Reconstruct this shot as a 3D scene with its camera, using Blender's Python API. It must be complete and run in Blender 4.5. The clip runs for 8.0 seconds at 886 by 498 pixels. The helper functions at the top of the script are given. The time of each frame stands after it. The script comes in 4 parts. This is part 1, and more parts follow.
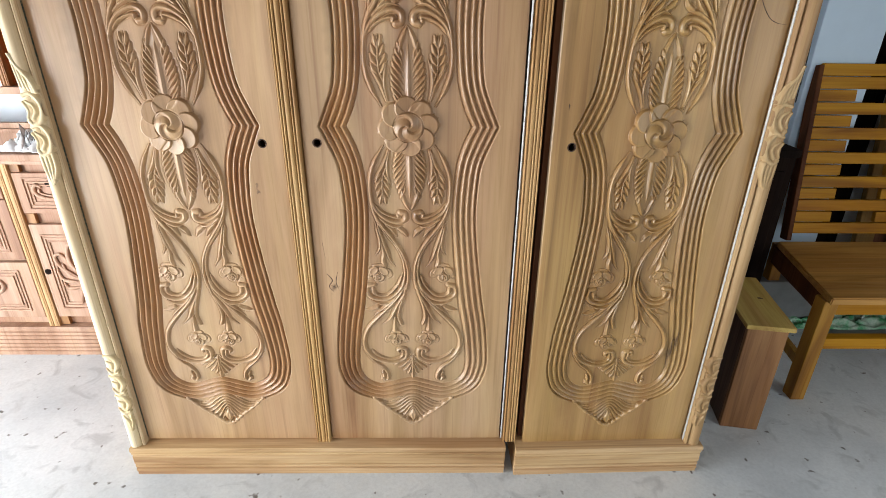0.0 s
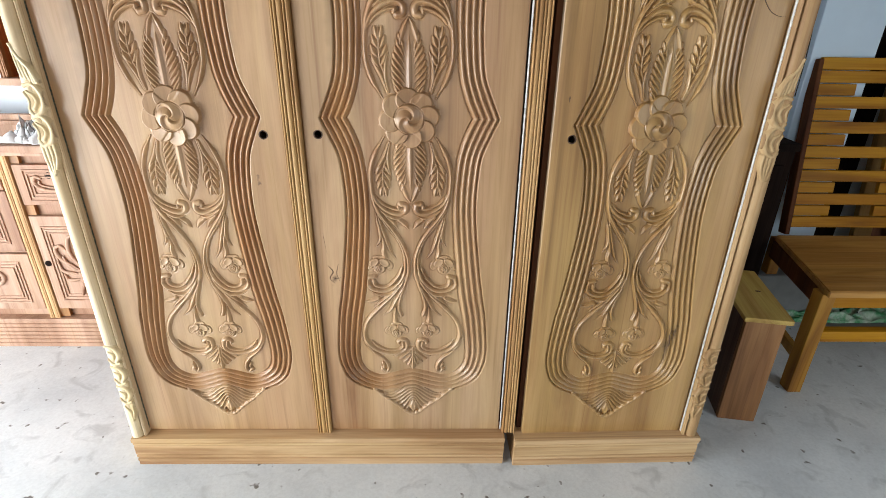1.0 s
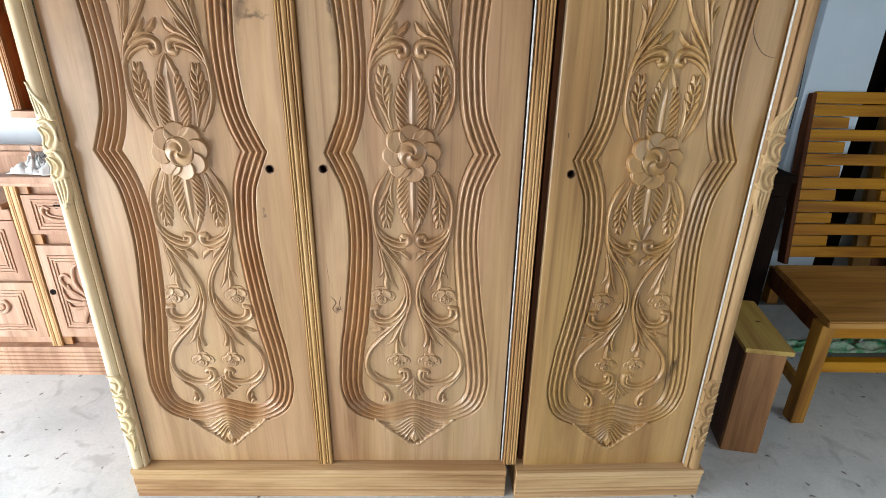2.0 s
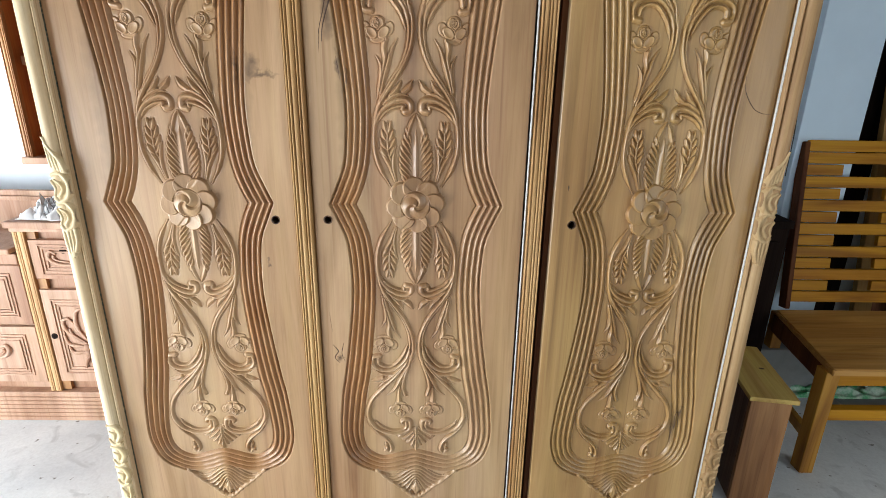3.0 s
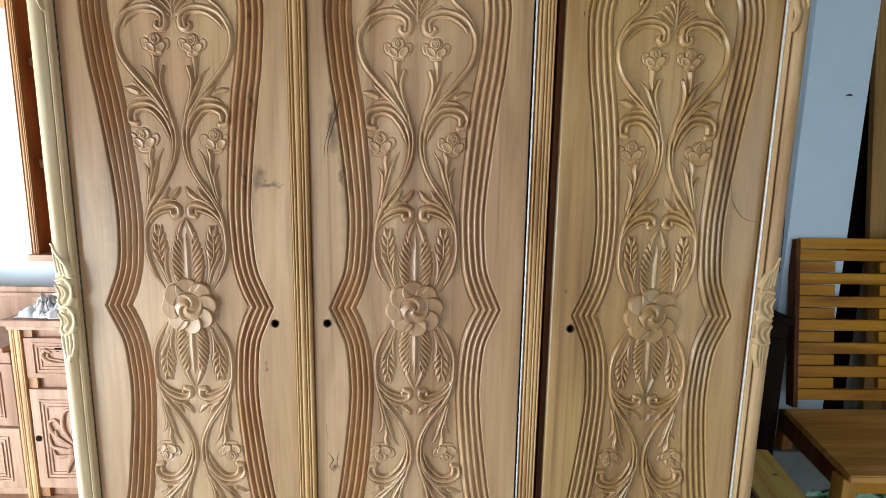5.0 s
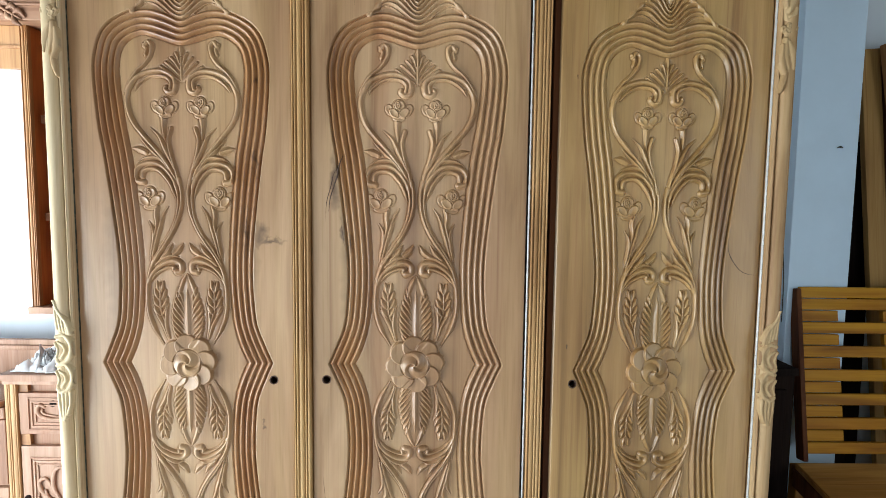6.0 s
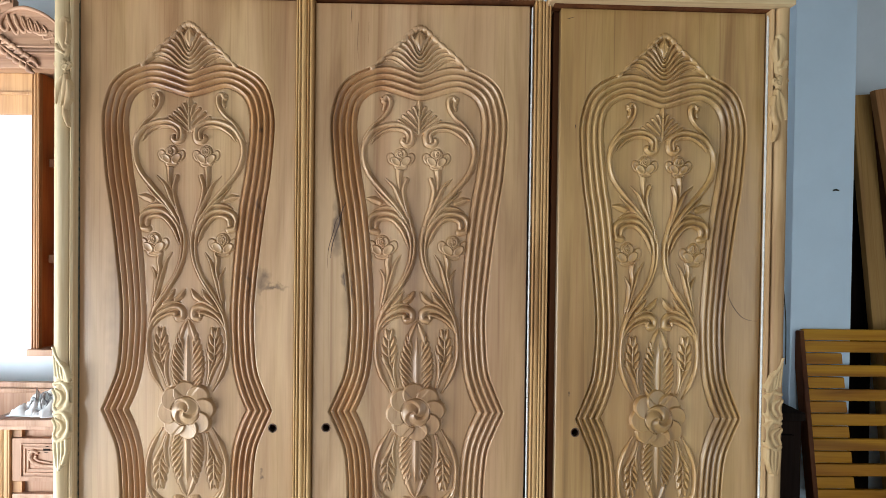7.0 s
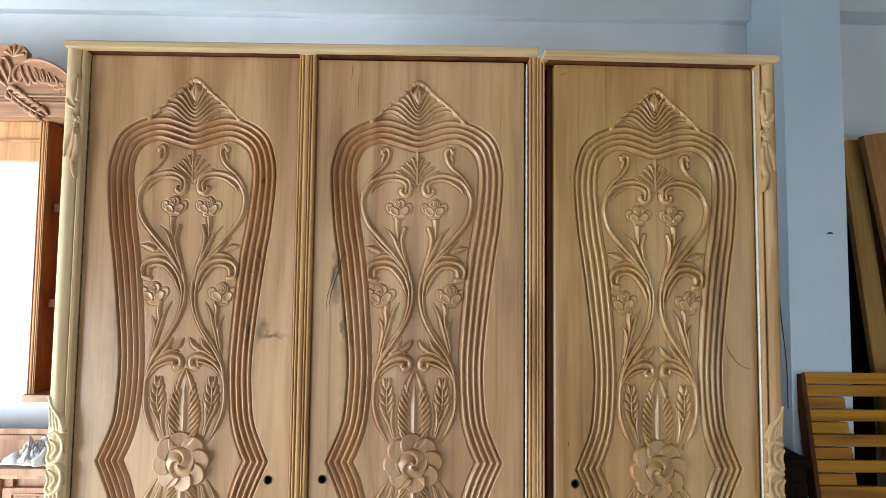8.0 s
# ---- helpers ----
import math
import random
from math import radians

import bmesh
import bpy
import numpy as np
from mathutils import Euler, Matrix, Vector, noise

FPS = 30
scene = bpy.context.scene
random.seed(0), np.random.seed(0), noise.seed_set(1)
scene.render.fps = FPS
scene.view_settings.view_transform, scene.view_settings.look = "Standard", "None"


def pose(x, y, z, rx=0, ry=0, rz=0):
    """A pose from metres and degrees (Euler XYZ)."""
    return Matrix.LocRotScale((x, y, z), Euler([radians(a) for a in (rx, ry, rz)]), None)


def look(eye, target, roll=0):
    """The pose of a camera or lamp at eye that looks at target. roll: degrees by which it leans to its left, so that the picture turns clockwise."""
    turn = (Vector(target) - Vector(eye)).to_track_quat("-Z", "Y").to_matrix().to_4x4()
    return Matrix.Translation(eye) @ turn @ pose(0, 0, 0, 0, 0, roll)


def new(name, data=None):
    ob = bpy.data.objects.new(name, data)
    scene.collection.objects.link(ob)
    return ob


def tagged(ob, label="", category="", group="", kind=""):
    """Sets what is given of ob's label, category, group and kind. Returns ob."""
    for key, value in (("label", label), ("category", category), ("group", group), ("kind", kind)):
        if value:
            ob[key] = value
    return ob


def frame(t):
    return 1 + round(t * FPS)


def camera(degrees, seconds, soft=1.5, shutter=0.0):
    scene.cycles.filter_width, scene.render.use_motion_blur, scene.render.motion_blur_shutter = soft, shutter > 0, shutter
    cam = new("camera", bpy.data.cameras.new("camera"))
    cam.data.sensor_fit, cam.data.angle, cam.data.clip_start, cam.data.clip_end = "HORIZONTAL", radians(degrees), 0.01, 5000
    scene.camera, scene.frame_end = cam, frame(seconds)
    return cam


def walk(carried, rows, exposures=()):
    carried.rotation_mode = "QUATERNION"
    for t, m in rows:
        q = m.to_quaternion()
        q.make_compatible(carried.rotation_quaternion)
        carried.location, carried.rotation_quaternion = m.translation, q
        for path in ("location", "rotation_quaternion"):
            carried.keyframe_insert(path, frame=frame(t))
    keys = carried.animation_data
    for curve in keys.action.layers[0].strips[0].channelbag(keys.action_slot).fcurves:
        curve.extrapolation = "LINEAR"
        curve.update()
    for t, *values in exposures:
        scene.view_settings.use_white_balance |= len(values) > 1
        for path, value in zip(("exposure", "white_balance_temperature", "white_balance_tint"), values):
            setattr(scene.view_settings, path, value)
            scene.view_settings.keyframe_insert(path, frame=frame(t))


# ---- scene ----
cam = camera(80.0, 8.0, soft=0.3)
PATH = [
    (0, (0.061, -1.175, 1.266), (0.097, 0.641, 0.429), 0.7),
    (0.5, (0.06, -1.179, 1.262), (0.099, 0.63, 0.411), 0.8),
    (1, (0.057, -1.183, 1.262), (0.098, 0.624, 0.407), 0.9),
    (1.5, (0.056, -1.192, 1.269), (0.095, 0.632, 0.449), 0.9),
    (3, (0.049, -1.195, 1.319), (0.082, 0.699, 0.679), 1.0),
    (3.5, (0.047, -1.198, 1.33), (0.081, 0.723, 0.774), 1.0),
    (4, (0.05, -1.198, 1.337), (0.081, 0.741, 0.847), 1.1),
    (4.5, (0.047, -1.196, 1.35), (0.081, 0.76, 0.936), 1.1),
    (6, (0.05, -1.202, 1.388), (0.077, 0.791, 1.228), 0.7),
    (6.5, (0.049, -1.205, 1.399), (0.074, 0.793, 1.307), 0.7),
    (7, (0.049, -1.208, 1.412), (0.072, 0.792, 1.387), 0.7),
    (7.5, (0.052, -1.217, 1.43), (0.072, 0.782, 1.484), 0.7),
    (8, (0.054, -1.223, 1.439), (0.075, 0.774, 1.552), 0.6),
]
walk(cam, [(t, look(eye, target, roll)) for t, eye, target, roll in PATH],
     [(0, -0.16, 6520, 10), (1.5, -0.16, 6500, 9), (3, -0.20, 6380, 8), (4, -0.21, 6150, 6), (6, -0.22, 6080, 5), (8, -0.25, 6430, 8)])

# ---- world and light ----
world = bpy.data.worlds.new("world")
world.use_nodes = True
scene.world = world
wn = world.node_tree
sky = wn.nodes.new("ShaderNodeTexSky")
sky.sky_type, sky.sun_disc = "NISHITA", False
sky.sun_elevation, sky.sun_rotation = radians(46), radians(50)
wn.links.new(sky.outputs[0], wn.nodes["Background"].inputs[0])
wn.nodes["Background"].inputs[1].default_value = 0.12

sun = new("sun", bpy.data.lights.new("sun", "SUN"))
sun.data.energy, sun.data.angle, sun.data.color = 2.5, radians(0.6), (1.0, 0.95, 0.88)
sun.matrix_world = look((6, 5, 8), (0, 0, 0))


def opening_light(name, centre, target, width, height, power, color, spread=180):
    lamp = new(name, bpy.data.lights.new(name, "AREA"))
    lamp.data.shape, lamp.data.size, lamp.data.size_y = "RECTANGLE", width, height
    lamp.data.energy, lamp.data.color = power, color
    lamp.data.spread = radians(spread)
    lamp.matrix_world = look(centre, target)
    return lamp


opening_light("daylight_shopfront", (-2.42, -1.05, 0.66), (0, -0.75, 0.58), 2.1, 1.2, 148, (0.93, 0.97, 1.0))
opening_light("daylight_shopfront_end", (-2.42, 0.24, 1.60), (-1.75, 1.1, 2.15), 0.44, 1.9, 27, (0.93, 0.97, 1.0), 110)
# added frontal fill from behind the camera, no known source
opening_light("daylight_rear_door", (-0.45, -4.7, 0.95), (0.1, 0, 0.7), 1.7, 1.7, 32, (0.97, 0.98, 1.0))
# added fill for the floor and column at right, no known source
opening_light("daylight_side_door", (2.76, -1.9, 1.05), (1.5, -0.3, 0.0), 1.4, 2.0, 34, (0.90, 0.97, 1.0))


# ---- materials ----
def material(name):
    m = bpy.data.materials.new(name)
    m.use_nodes = True
    return m, m.node_tree, m.node_tree.nodes["Principled BSDF"]


def node(tree, kind, **values):
    n = tree.nodes.new(kind)
    for key, value in values.items():
        n.inputs[key].default_value = value
    return n


def ramp(tree, source, stops):
    r = tree.nodes.new("ShaderNodeValToRGB")
    while len(r.color_ramp.elements) < len(stops):
        r.color_ramp.elements.new(0.5)
    for e, (at, c) in zip(r.color_ramp.elements, stops):
        e.position, e.color = at, (*c, 1)
    tree.links.new(source, r.inputs[0])
    return r.outputs[0]


def mixed(tree, factor, a, b, how="MIX"):
    n = tree.nodes.new("ShaderNodeMix")
    n.data_type, n.blend_type = "RGBA", how
    for value, socket in ((factor, n.inputs[0]), (a, n.inputs[6]), (b, n.inputs[7])):
        if isinstance(value, bpy.types.NodeSocket):
            tree.links.new(value, socket)
        else:
            socket.default_value = value if isinstance(value, float) else (*value, 1)
    return n.outputs[2]


def coordinates(tree, scale, vary=7.0, seed=0.0):
    """Object coordinates, shifted by a chance amount for each object, then stretched."""
    co, info = tree.nodes.new("ShaderNodeTexCoord"), tree.nodes.new("ShaderNodeObjectInfo")
    shift = tree.nodes.new("ShaderNodeVectorMath")
    shift.operation = "MULTIPLY_ADD"
    shift.inputs[1].default_value = (vary, vary, vary)
    tree.links.new(info.outputs["Random"], shift.inputs[0])
    tree.links.new(co.outputs["Object"], shift.inputs[2])
    mp = node(tree, "ShaderNodeMapping", Scale=scale, Location=(seed, 1.3 * seed, 0.7 * seed))
    tree.links.new(shift.outputs[0], mp.inputs[0])
    return mp.outputs[0]


def wood(name, light, mid, dark, rough=0.6, axis=2, vary=7.0, contrast=1.0, knots=(), coat=0.0, bump=0.15, gloss=0.5, heart=None, seed=0.0):
    """Timber with long figure, fine pores and a few dark streaks along one axis. knots: (x, z, length) of dark fissures."""
    m, t, b = material(name)
    s = [1.0, 1.0, 1.0]
    s[axis] = 0.09
    figure = node(t, "ShaderNodeTexNoise", Scale=12.0, Detail=6.0, Roughness=0.55, Distortion=1.0)
    t.links.new(coordinates(t, s, vary, seed), figure.inputs[0])
    s[axis] = 0.02
    fine = node(t, "ShaderNodeTexNoise", Scale=170.0, Detail=3.0, Roughness=0.6)
    t.links.new(coordinates(t, s, vary, seed), fine.inputs[0])
    s[axis] = 0.25
    broad = node(t, "ShaderNodeTexNoise", Scale=3.5, Detail=2.0)
    t.links.new(coordinates(t, s, vary, seed), broad.inputs[0])
    d = 0.09 * contrast ** 0.5
    color = ramp(t, figure.outputs[0], [(0.5 - 2 * d, dark), (0.5 - 0.3 * d, mid), (0.5 + d, light), (0.5 + 2.4 * d, mid)])
    pores = ramp(t, fine.outputs[0], [(0.34, (0.72, 0.64, 0.57)), (0.5, (1, 1, 1))])
    color = mixed(t, 0.38, color, pores, "MULTIPLY")
    tone = ramp(t, broad.outputs[0], [(0.35, (0.74, 0.65, 0.58)), (0.55, (1.0, 1.0, 1.0)), (0.72, (0.94, 0.98, 1.05))])
    color = mixed(t, 0.9, color, tone, "MULTIPLY")
    s[axis] = 0.03
    board = node(t, "ShaderNodeTexNoise", Scale=17.0, Detail=4.0, Roughness=0.6)
    t.links.new(coordinates(t, s, vary * 1.7, seed), board.inputs[0])
    hue = ramp(t, board.outputs[0], [(0.34, (0.86, 0.77, 0.72)), (0.47, (1.0, 1.0, 1.0)), (0.64, (1.0, 1.02, 0.95))])
    color = mixed(t, 0.85 * contrast, color, hue, "MULTIPLY")
    s[axis] = 0.010
    streak = node(t, "ShaderNodeTexNoise", Scale=75.0, Detail=2.0, Roughness=0.5, Distortion=0.6)
    t.links.new(coordinates(t, s, vary * 0.6, seed), streak.inputs[0])
    lines = ramp(t, streak.outputs[0], [(0.29, (0.60, 0.48, 0.40)), (0.37, (1, 1, 1))])
    color = mixed(t, 0.5 * contrast, color, lines, "MULTIPLY")
    for x, z, length, width in knots:
        co = t.nodes.new("ShaderNodeTexCoord")
        wob = node(t, "ShaderNodeTexNoise", Scale=30.0, Detail=4.0)
        t.links.new(co.outputs["Object"], wob.inputs[0])
        add = t.nodes.new("ShaderNodeVectorMath")
        add.operation = "MULTIPLY_ADD"
        add.inputs[1].default_value = (0.035, 0.0, 0.09)
        t.links.new(wob.outputs["Color"], add.inputs[0])
        t.links.new(co.outputs["Object"], add.inputs[2])
        mp = node(t, "ShaderNodeMapping", Location=(-(x + 0.0175) / width, 0, -(z + 0.045) / length), Scale=(1 / width, 0.0, 1 / length))
        t.links.new(add.outputs[0], mp.inputs[0])
        far = t.nodes.new("ShaderNodeVectorMath")
        far.operation = "LENGTH"
        t.links.new(mp.outputs[0], far.inputs[0])
        deep = 1.0 if length < 0.15 else 0.55
        mask = ramp(t, far.outputs["Value"], [(0.15, (deep,) * 3), (0.9, (0, 0, 0))])
        color = mixed(t, mask, color, tuple(c * 0.5 for c in dark))
    # heart: x range of groove shade and warm bounce put into the colour
    if heart:
        co, xyz = t.nodes.new("ShaderNodeTexCoord"), t.nodes.new("ShaderNodeSeparateXYZ")
        t.links.new(co.outputs["Object"], xyz.inputs[0])
        reach = node(t, "ShaderNodeMapRange", **{"From Min": heart[0], "From Max": heart[1], "To Min": 0.95, "To Max": 0.15})
        t.links.new(xyz.outputs[0], reach.inputs["Value"])
        cloud = node(t, "ShaderNodeTexNoise", Scale=3.2, Detail=3.0, Distortion=0.8)
        t.links.new(co.outputs["Object"], cloud.inputs[0])
        patch = mixed(t, 1.0, ramp(t, cloud.outputs[0], [(0.34, (0.5,) * 3), (0.58, (1, 1, 1))]), reach.outputs[0], "MULTIPLY")
        color = mixed(t, patch, color, mixed(t, 1.0, color, (0.76, 0.57, 0.37), "MULTIPLY"))
    t.links.new(color, b.inputs["Base Color"])
    rr = ramp(t, fine.outputs[0], [(0.3, (rough + 0.12,) * 3), (0.7, (rough - 0.06,) * 3)])
    t.links.new(rr, b.inputs["Roughness"])
    b.inputs["Coat Weight"].default_value = coat
    b.inputs["Specular IOR Level"].default_value = gloss
    b.inputs["Coat Roughness"].default_value = 0.34
    bp = node(t, "ShaderNodeBump", Strength=bump, Distance=0.002)
    t.links.new(fine.outputs[0], bp.inputs["Height"])
    t.links.new(bp.outputs[0], b.inputs["Normal"])
    return m


def plain(name, color, rough=0.6, metal=0.0, spots=None, scale=6.0, bump=0.0):
    m, t, b = material(name)
    co = t.nodes.new("ShaderNodeTexCoord")
    n = node(t, "ShaderNodeTexNoise", Scale=scale, Detail=6.0, Roughness=0.6)
    t.links.new(co.outputs["Object"], n.inputs[0])
    low = spots or tuple(c * 0.8 for c in color)
    t.links.new(ramp(t, n.outputs[0], [(0.3, low), (0.6, color)]), b.inputs["Base Color"])
    b.inputs["Roughness"].default_value, b.inputs["Metallic"].default_value = rough, metal
    if bump:
        f = node(t, "ShaderNodeTexNoise", Scale=scale * 14, Detail=5.0)
        t.links.new(co.outputs["Object"], f.inputs[0])
        bp = node(t, "ShaderNodeBump", Strength=bump, Distance=0.003)
        t.links.new(f.outputs[0], bp.inputs["Height"])
        t.links.new(bp.outputs[0], b.inputs["Normal"])
    return m


def floor_material():
    m, t, b = material("cement_floor")
    co = t.nodes.new("ShaderNodeTexCoord")
    cloud = node(t, "ShaderNodeTexNoise", Scale=2.2, Detail=6.0, Roughness=0.62)
    grit = node(t, "ShaderNodeTexNoise", Scale=90.0, Detail=4.0, Roughness=0.7)
    blotch = node(t, "ShaderNodeTexNoise", Scale=9.0, Detail=5.0, Roughness=0.55, Distortion=1.2)
    flecks = node(t, "ShaderNodeTexNoise", Scale=26.0, Detail=2.0, Roughness=0.5)
    for n in (cloud, grit, blotch, flecks):
        t.links.new(co.outputs["Object"], n.inputs[0])
    c = ramp(t, cloud.outputs[0], [(0.3, (0.50, 0.53, 0.55)), (0.55, (0.66, 0.69, 0.70)), (0.75, (0.74, 0.76, 0.77))])
    c = mixed(t, 0.6, c, ramp(t, grit.outputs[0], [(0.3, (0.8, 0.8, 0.8)), (0.6, (1, 1, 1))]), "MULTIPLY")
    c = mixed(t, ramp(t, blotch.outputs[0], [(0.57, (0, 0, 0)), (0.70, (0.55, 0.55, 0.55))]), c, (0.36, 0.38, 0.39))
    c = mixed(t, ramp(t, flecks.outputs[0], [(0.69, (0, 0, 0)), (0.74, (1, 1, 1))]), c, (0.14, 0.13, 0.12))
    t.links.new(c, b.inputs["Base Color"])
    t.links.new(ramp(t, cloud.outputs[0], [(0.3, (0.62,) * 3), (0.7, (0.45,) * 3)]), b.inputs["Roughness"])
    bp = node(t, "ShaderNodeBump", Strength=0.25, Distance=0.002)
    t.links.new(grit.outputs[0], bp.inputs["Height"])
    t.links.new(bp.outputs[0], b.inputs["Normal"])
    return m


BROWN = ((0.51, 0.319, 0.170), (0.434, 0.262, 0.130), (0.285, 0.153, 0.066))
WOOD_DOOR_A = wood("door_wood_left", *BROWN, knots=((0.178, 0.302, 0.026, 0.024), (0.205, 0.287, 0.010, 0.045), (-0.165, 0.25, 0.42, 0.035), (0.150, 0.30, 0.36, 0.030), (0.177, -0.151, 0.009, 0.007)), rough=0.40, coat=0.40, vary=0.0, contrast=1.15)
WOOD_DOOR_B = wood("door_wood_middle", *BROWN, seed=3.7, knots=((-0.186, 0.42, 0.10, 0.013), (-0.194, -0.40, 0.026, 0.013), (-0.168, 0.30, 0.04, 0.008), (-0.150, 0.30, 0.42, 0.030)), rough=0.40, coat=0.40, vary=0.0, contrast=1.15)
WOOD_DOOR_C = wood("door_wood_yellow", (0.466, 0.286, 0.112), (0.390, 0.229, 0.081), (0.256, 0.139, 0.045), seed=8.1, knots=((0.143, -0.60, 0.07, 0.010), (0.158, -0.56, 0.03, 0.008)), rough=0.40, coat=0.40, vary=0.0, contrast=1.15)
# border copies of the door wood with groove shade tinted in, B mostly at left
WOOD_BORDER_A = wood("border_heartwood", *BROWN, knots=((0.141, 0.30, 0.075, 0.007), (0.166, 0.45, 0.05, 0.006), (0.168, 0.64, 0.03, 0.006)), rough=0.40, coat=0.34, vary=0.0, heart=(1.0, 2.0))
WOOD_BORDER_B = wood("border_part_heartwood", *BROWN, seed=3.7, knots=((-0.150, 0.28, 0.03, 0.006),), rough=0.40, coat=0.34, vary=0.0, heart=(-0.1, 0.1))
WOOD_FRAME = wood("frame_wood", (0.48, 0.33, 0.165), (0.42, 0.275, 0.128), (0.30, 0.178, 0.07), contrast=0.8)
WOOD_FLUTE = wood("fluted_wood", (0.54, 0.335, 0.14), (0.46, 0.265, 0.097), (0.30, 0.15, 0.042), contrast=0.8)
WOOD_PALE = wood("pale_wood", (0.78, 0.66, 0.44), (0.72, 0.58, 0.36), (0.60, 0.45, 0.24), contrast=0.8)
WOOD_STILE = wood("pale_yellow_post_wood", (0.60, 0.40, 0.20), (0.54, 0.345, 0.165), (0.44, 0.26, 0.11), contrast=0.5)
WOOD_PLINTH = wood("plinth_wood", (0.60, 0.41, 0.22), (0.52, 0.335, 0.165), (0.34, 0.19, 0.08), axis=0)
WOOD_RAIL = wood("rail_wood", (0.62, 0.47, 0.29), (0.53, 0.385, 0.22), (0.42, 0.28, 0.14), axis=0)
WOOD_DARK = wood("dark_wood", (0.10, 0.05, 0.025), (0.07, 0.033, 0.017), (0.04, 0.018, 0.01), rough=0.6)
# near black: carries the shade of the chest gap and the knob holes
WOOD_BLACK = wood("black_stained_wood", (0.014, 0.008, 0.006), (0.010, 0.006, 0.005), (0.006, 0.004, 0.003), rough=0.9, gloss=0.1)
WOOD_PINK = wood("dresser_wood", (0.48, 0.30, 0.205), (0.42, 0.255, 0.168), (0.32, 0.18, 0.112), contrast=0.8)
WOOD_UPPER = wood("dresser_top_wood", (0.38, 0.215, 0.125), (0.31, 0.165, 0.092), (0.21, 0.105, 0.055), contrast=0.8, axis=0)
WOOD_SEAT = wood("worn_seat_wood", (0.54, 0.30, 0.085), (0.45, 0.235, 0.06), (0.29, 0.135, 0.03), rough=0.42, axis=0, gloss=0.3)
WOOD_BOARD = wood("sawn_board_wood", (0.41, 0.245, 0.075), (0.34, 0.195, 0.055), (0.24, 0.125, 0.034), rough=0.7)
WOOD_RED = wood("polished_red_wood", (0.30, 0.105, 0.03), (0.24, 0.075, 0.02), (0.15, 0.04, 0.012), rough=0.4)
WOOD_NICHE = wood("polished_orange_wood", (0.46, 0.155, 0.035), (0.38, 0.115, 0.024), (0.26, 0.065, 0.014), rough=0.4)
WOOD_POST = wood("dark_red_post_wood", (0.13, 0.045, 0.014), (0.10, 0.033, 0.010), (0.06, 0.018, 0.006), rough=0.7, gloss=0.2)
WOOD_CHAIR = wood("varnished_chair_wood", (0.47, 0.225, 0.008), (0.385, 0.17, 0.005), (0.24, 0.09, 0.003), rough=0.5, axis=0, gloss=0.22)
WOOD_LEG = wood("varnished_leg_wood", (0.41, 0.205, 0.035), (0.33, 0.152, 0.022), (0.20, 0.082, 0.012), rough=0.5, gloss=0.25)
WOOD_BOX = wood("box_wood", (0.44, 0.235, 0.095), (0.35, 0.175, 0.065), (0.21, 0.095, 0.032), rough=0.55)
WOOD_BOXTOP = wood("box_top_wood", (0.56, 0.38, 0.10), (0.47, 0.30, 0.07), (0.31, 0.17, 0.03), rough=0.5, axis=1)
WOOD_PLANK = wood("rough_plank_wood", (0.17, 0.062, 0.024), (0.12, 0.042, 0.016), (0.07, 0.025, 0.010), rough=0.75)
WOOD_SAWN = wood("red_brown_sawn_wood", (0.44, 0.235, 0.085), (0.35, 0.175, 0.058), (0.21, 0.095, 0.03), rough=0.7)
METAL_PALE = plain("bright_zinc", (0.62, 0.62, 0.60), rough=0.4, metal=0.25, spots=(0.6, 0.6, 0.58), scale=60)
METAL_DARK = plain("tarnished_steel", (0.10, 0.14, 0.13), rough=0.5, metal=0.8, scale=60)
WALL_PAINT = plain("pale_blue_wall_paint", (0.65, 0.71, 0.77), rough=0.8, spots=(0.56, 0.62, 0.68), scale=2.0, bump=0.08)
COLUMN_PAINT = plain("blue_column_paint", (0.57, 0.70, 0.83), rough=0.75, spots=(0.51, 0.63, 0.75), scale=2.5, bump=0.08)
# paint of the unseen walls, kept dark to hold down bounced light
WALL_TAN = plain("tan_wall_paint", (0.34, 0.27, 0.2), rough=0.85, scale=2.0, bump=0.08)
# dark so that the unseen ceiling bounces little light onto the door tops
CEILING_PAINT = plain("ceiling_paint", (0.24, 0.235, 0.225), rough=0.9, scale=2.0, bump=0.05)
FLOOR = floor_material()
PLASTIC = plain("white_plastic", (0.85, 0.85, 0.85), rough=0.45, scale=8)
GREY = plain("grey_fibre", (0.20, 0.21, 0.21), rough=0.85, scale=12, bump=0.3)
RAG = plain("grey_film", (0.40, 0.41, 0.42), rough=0.5, scale=14)
GREEN = plain("green_plastic", (0.05, 0.30, 0.12), rough=0.45, spots=(0.6, 0.66, 0.6), scale=22)
BLACK = plain("black_cable", (0.02, 0.02, 0.02), rough=0.5)


# ---- mesh helpers ----
def mesh_object(name, verts, faces, mat, parent=None, label="", smooth=False):
    me = bpy.data.meshes.new(name)
    me.from_pydata([tuple(v) for v in verts], [], [tuple(f) for f in faces])
    me.materials.append(mat)
    if smooth:
        me.polygons.foreach_set("use_smooth", [True] * len(me.polygons))
    ob = new(name, me)
    ob.parent = parent
    return tagged(ob, label)


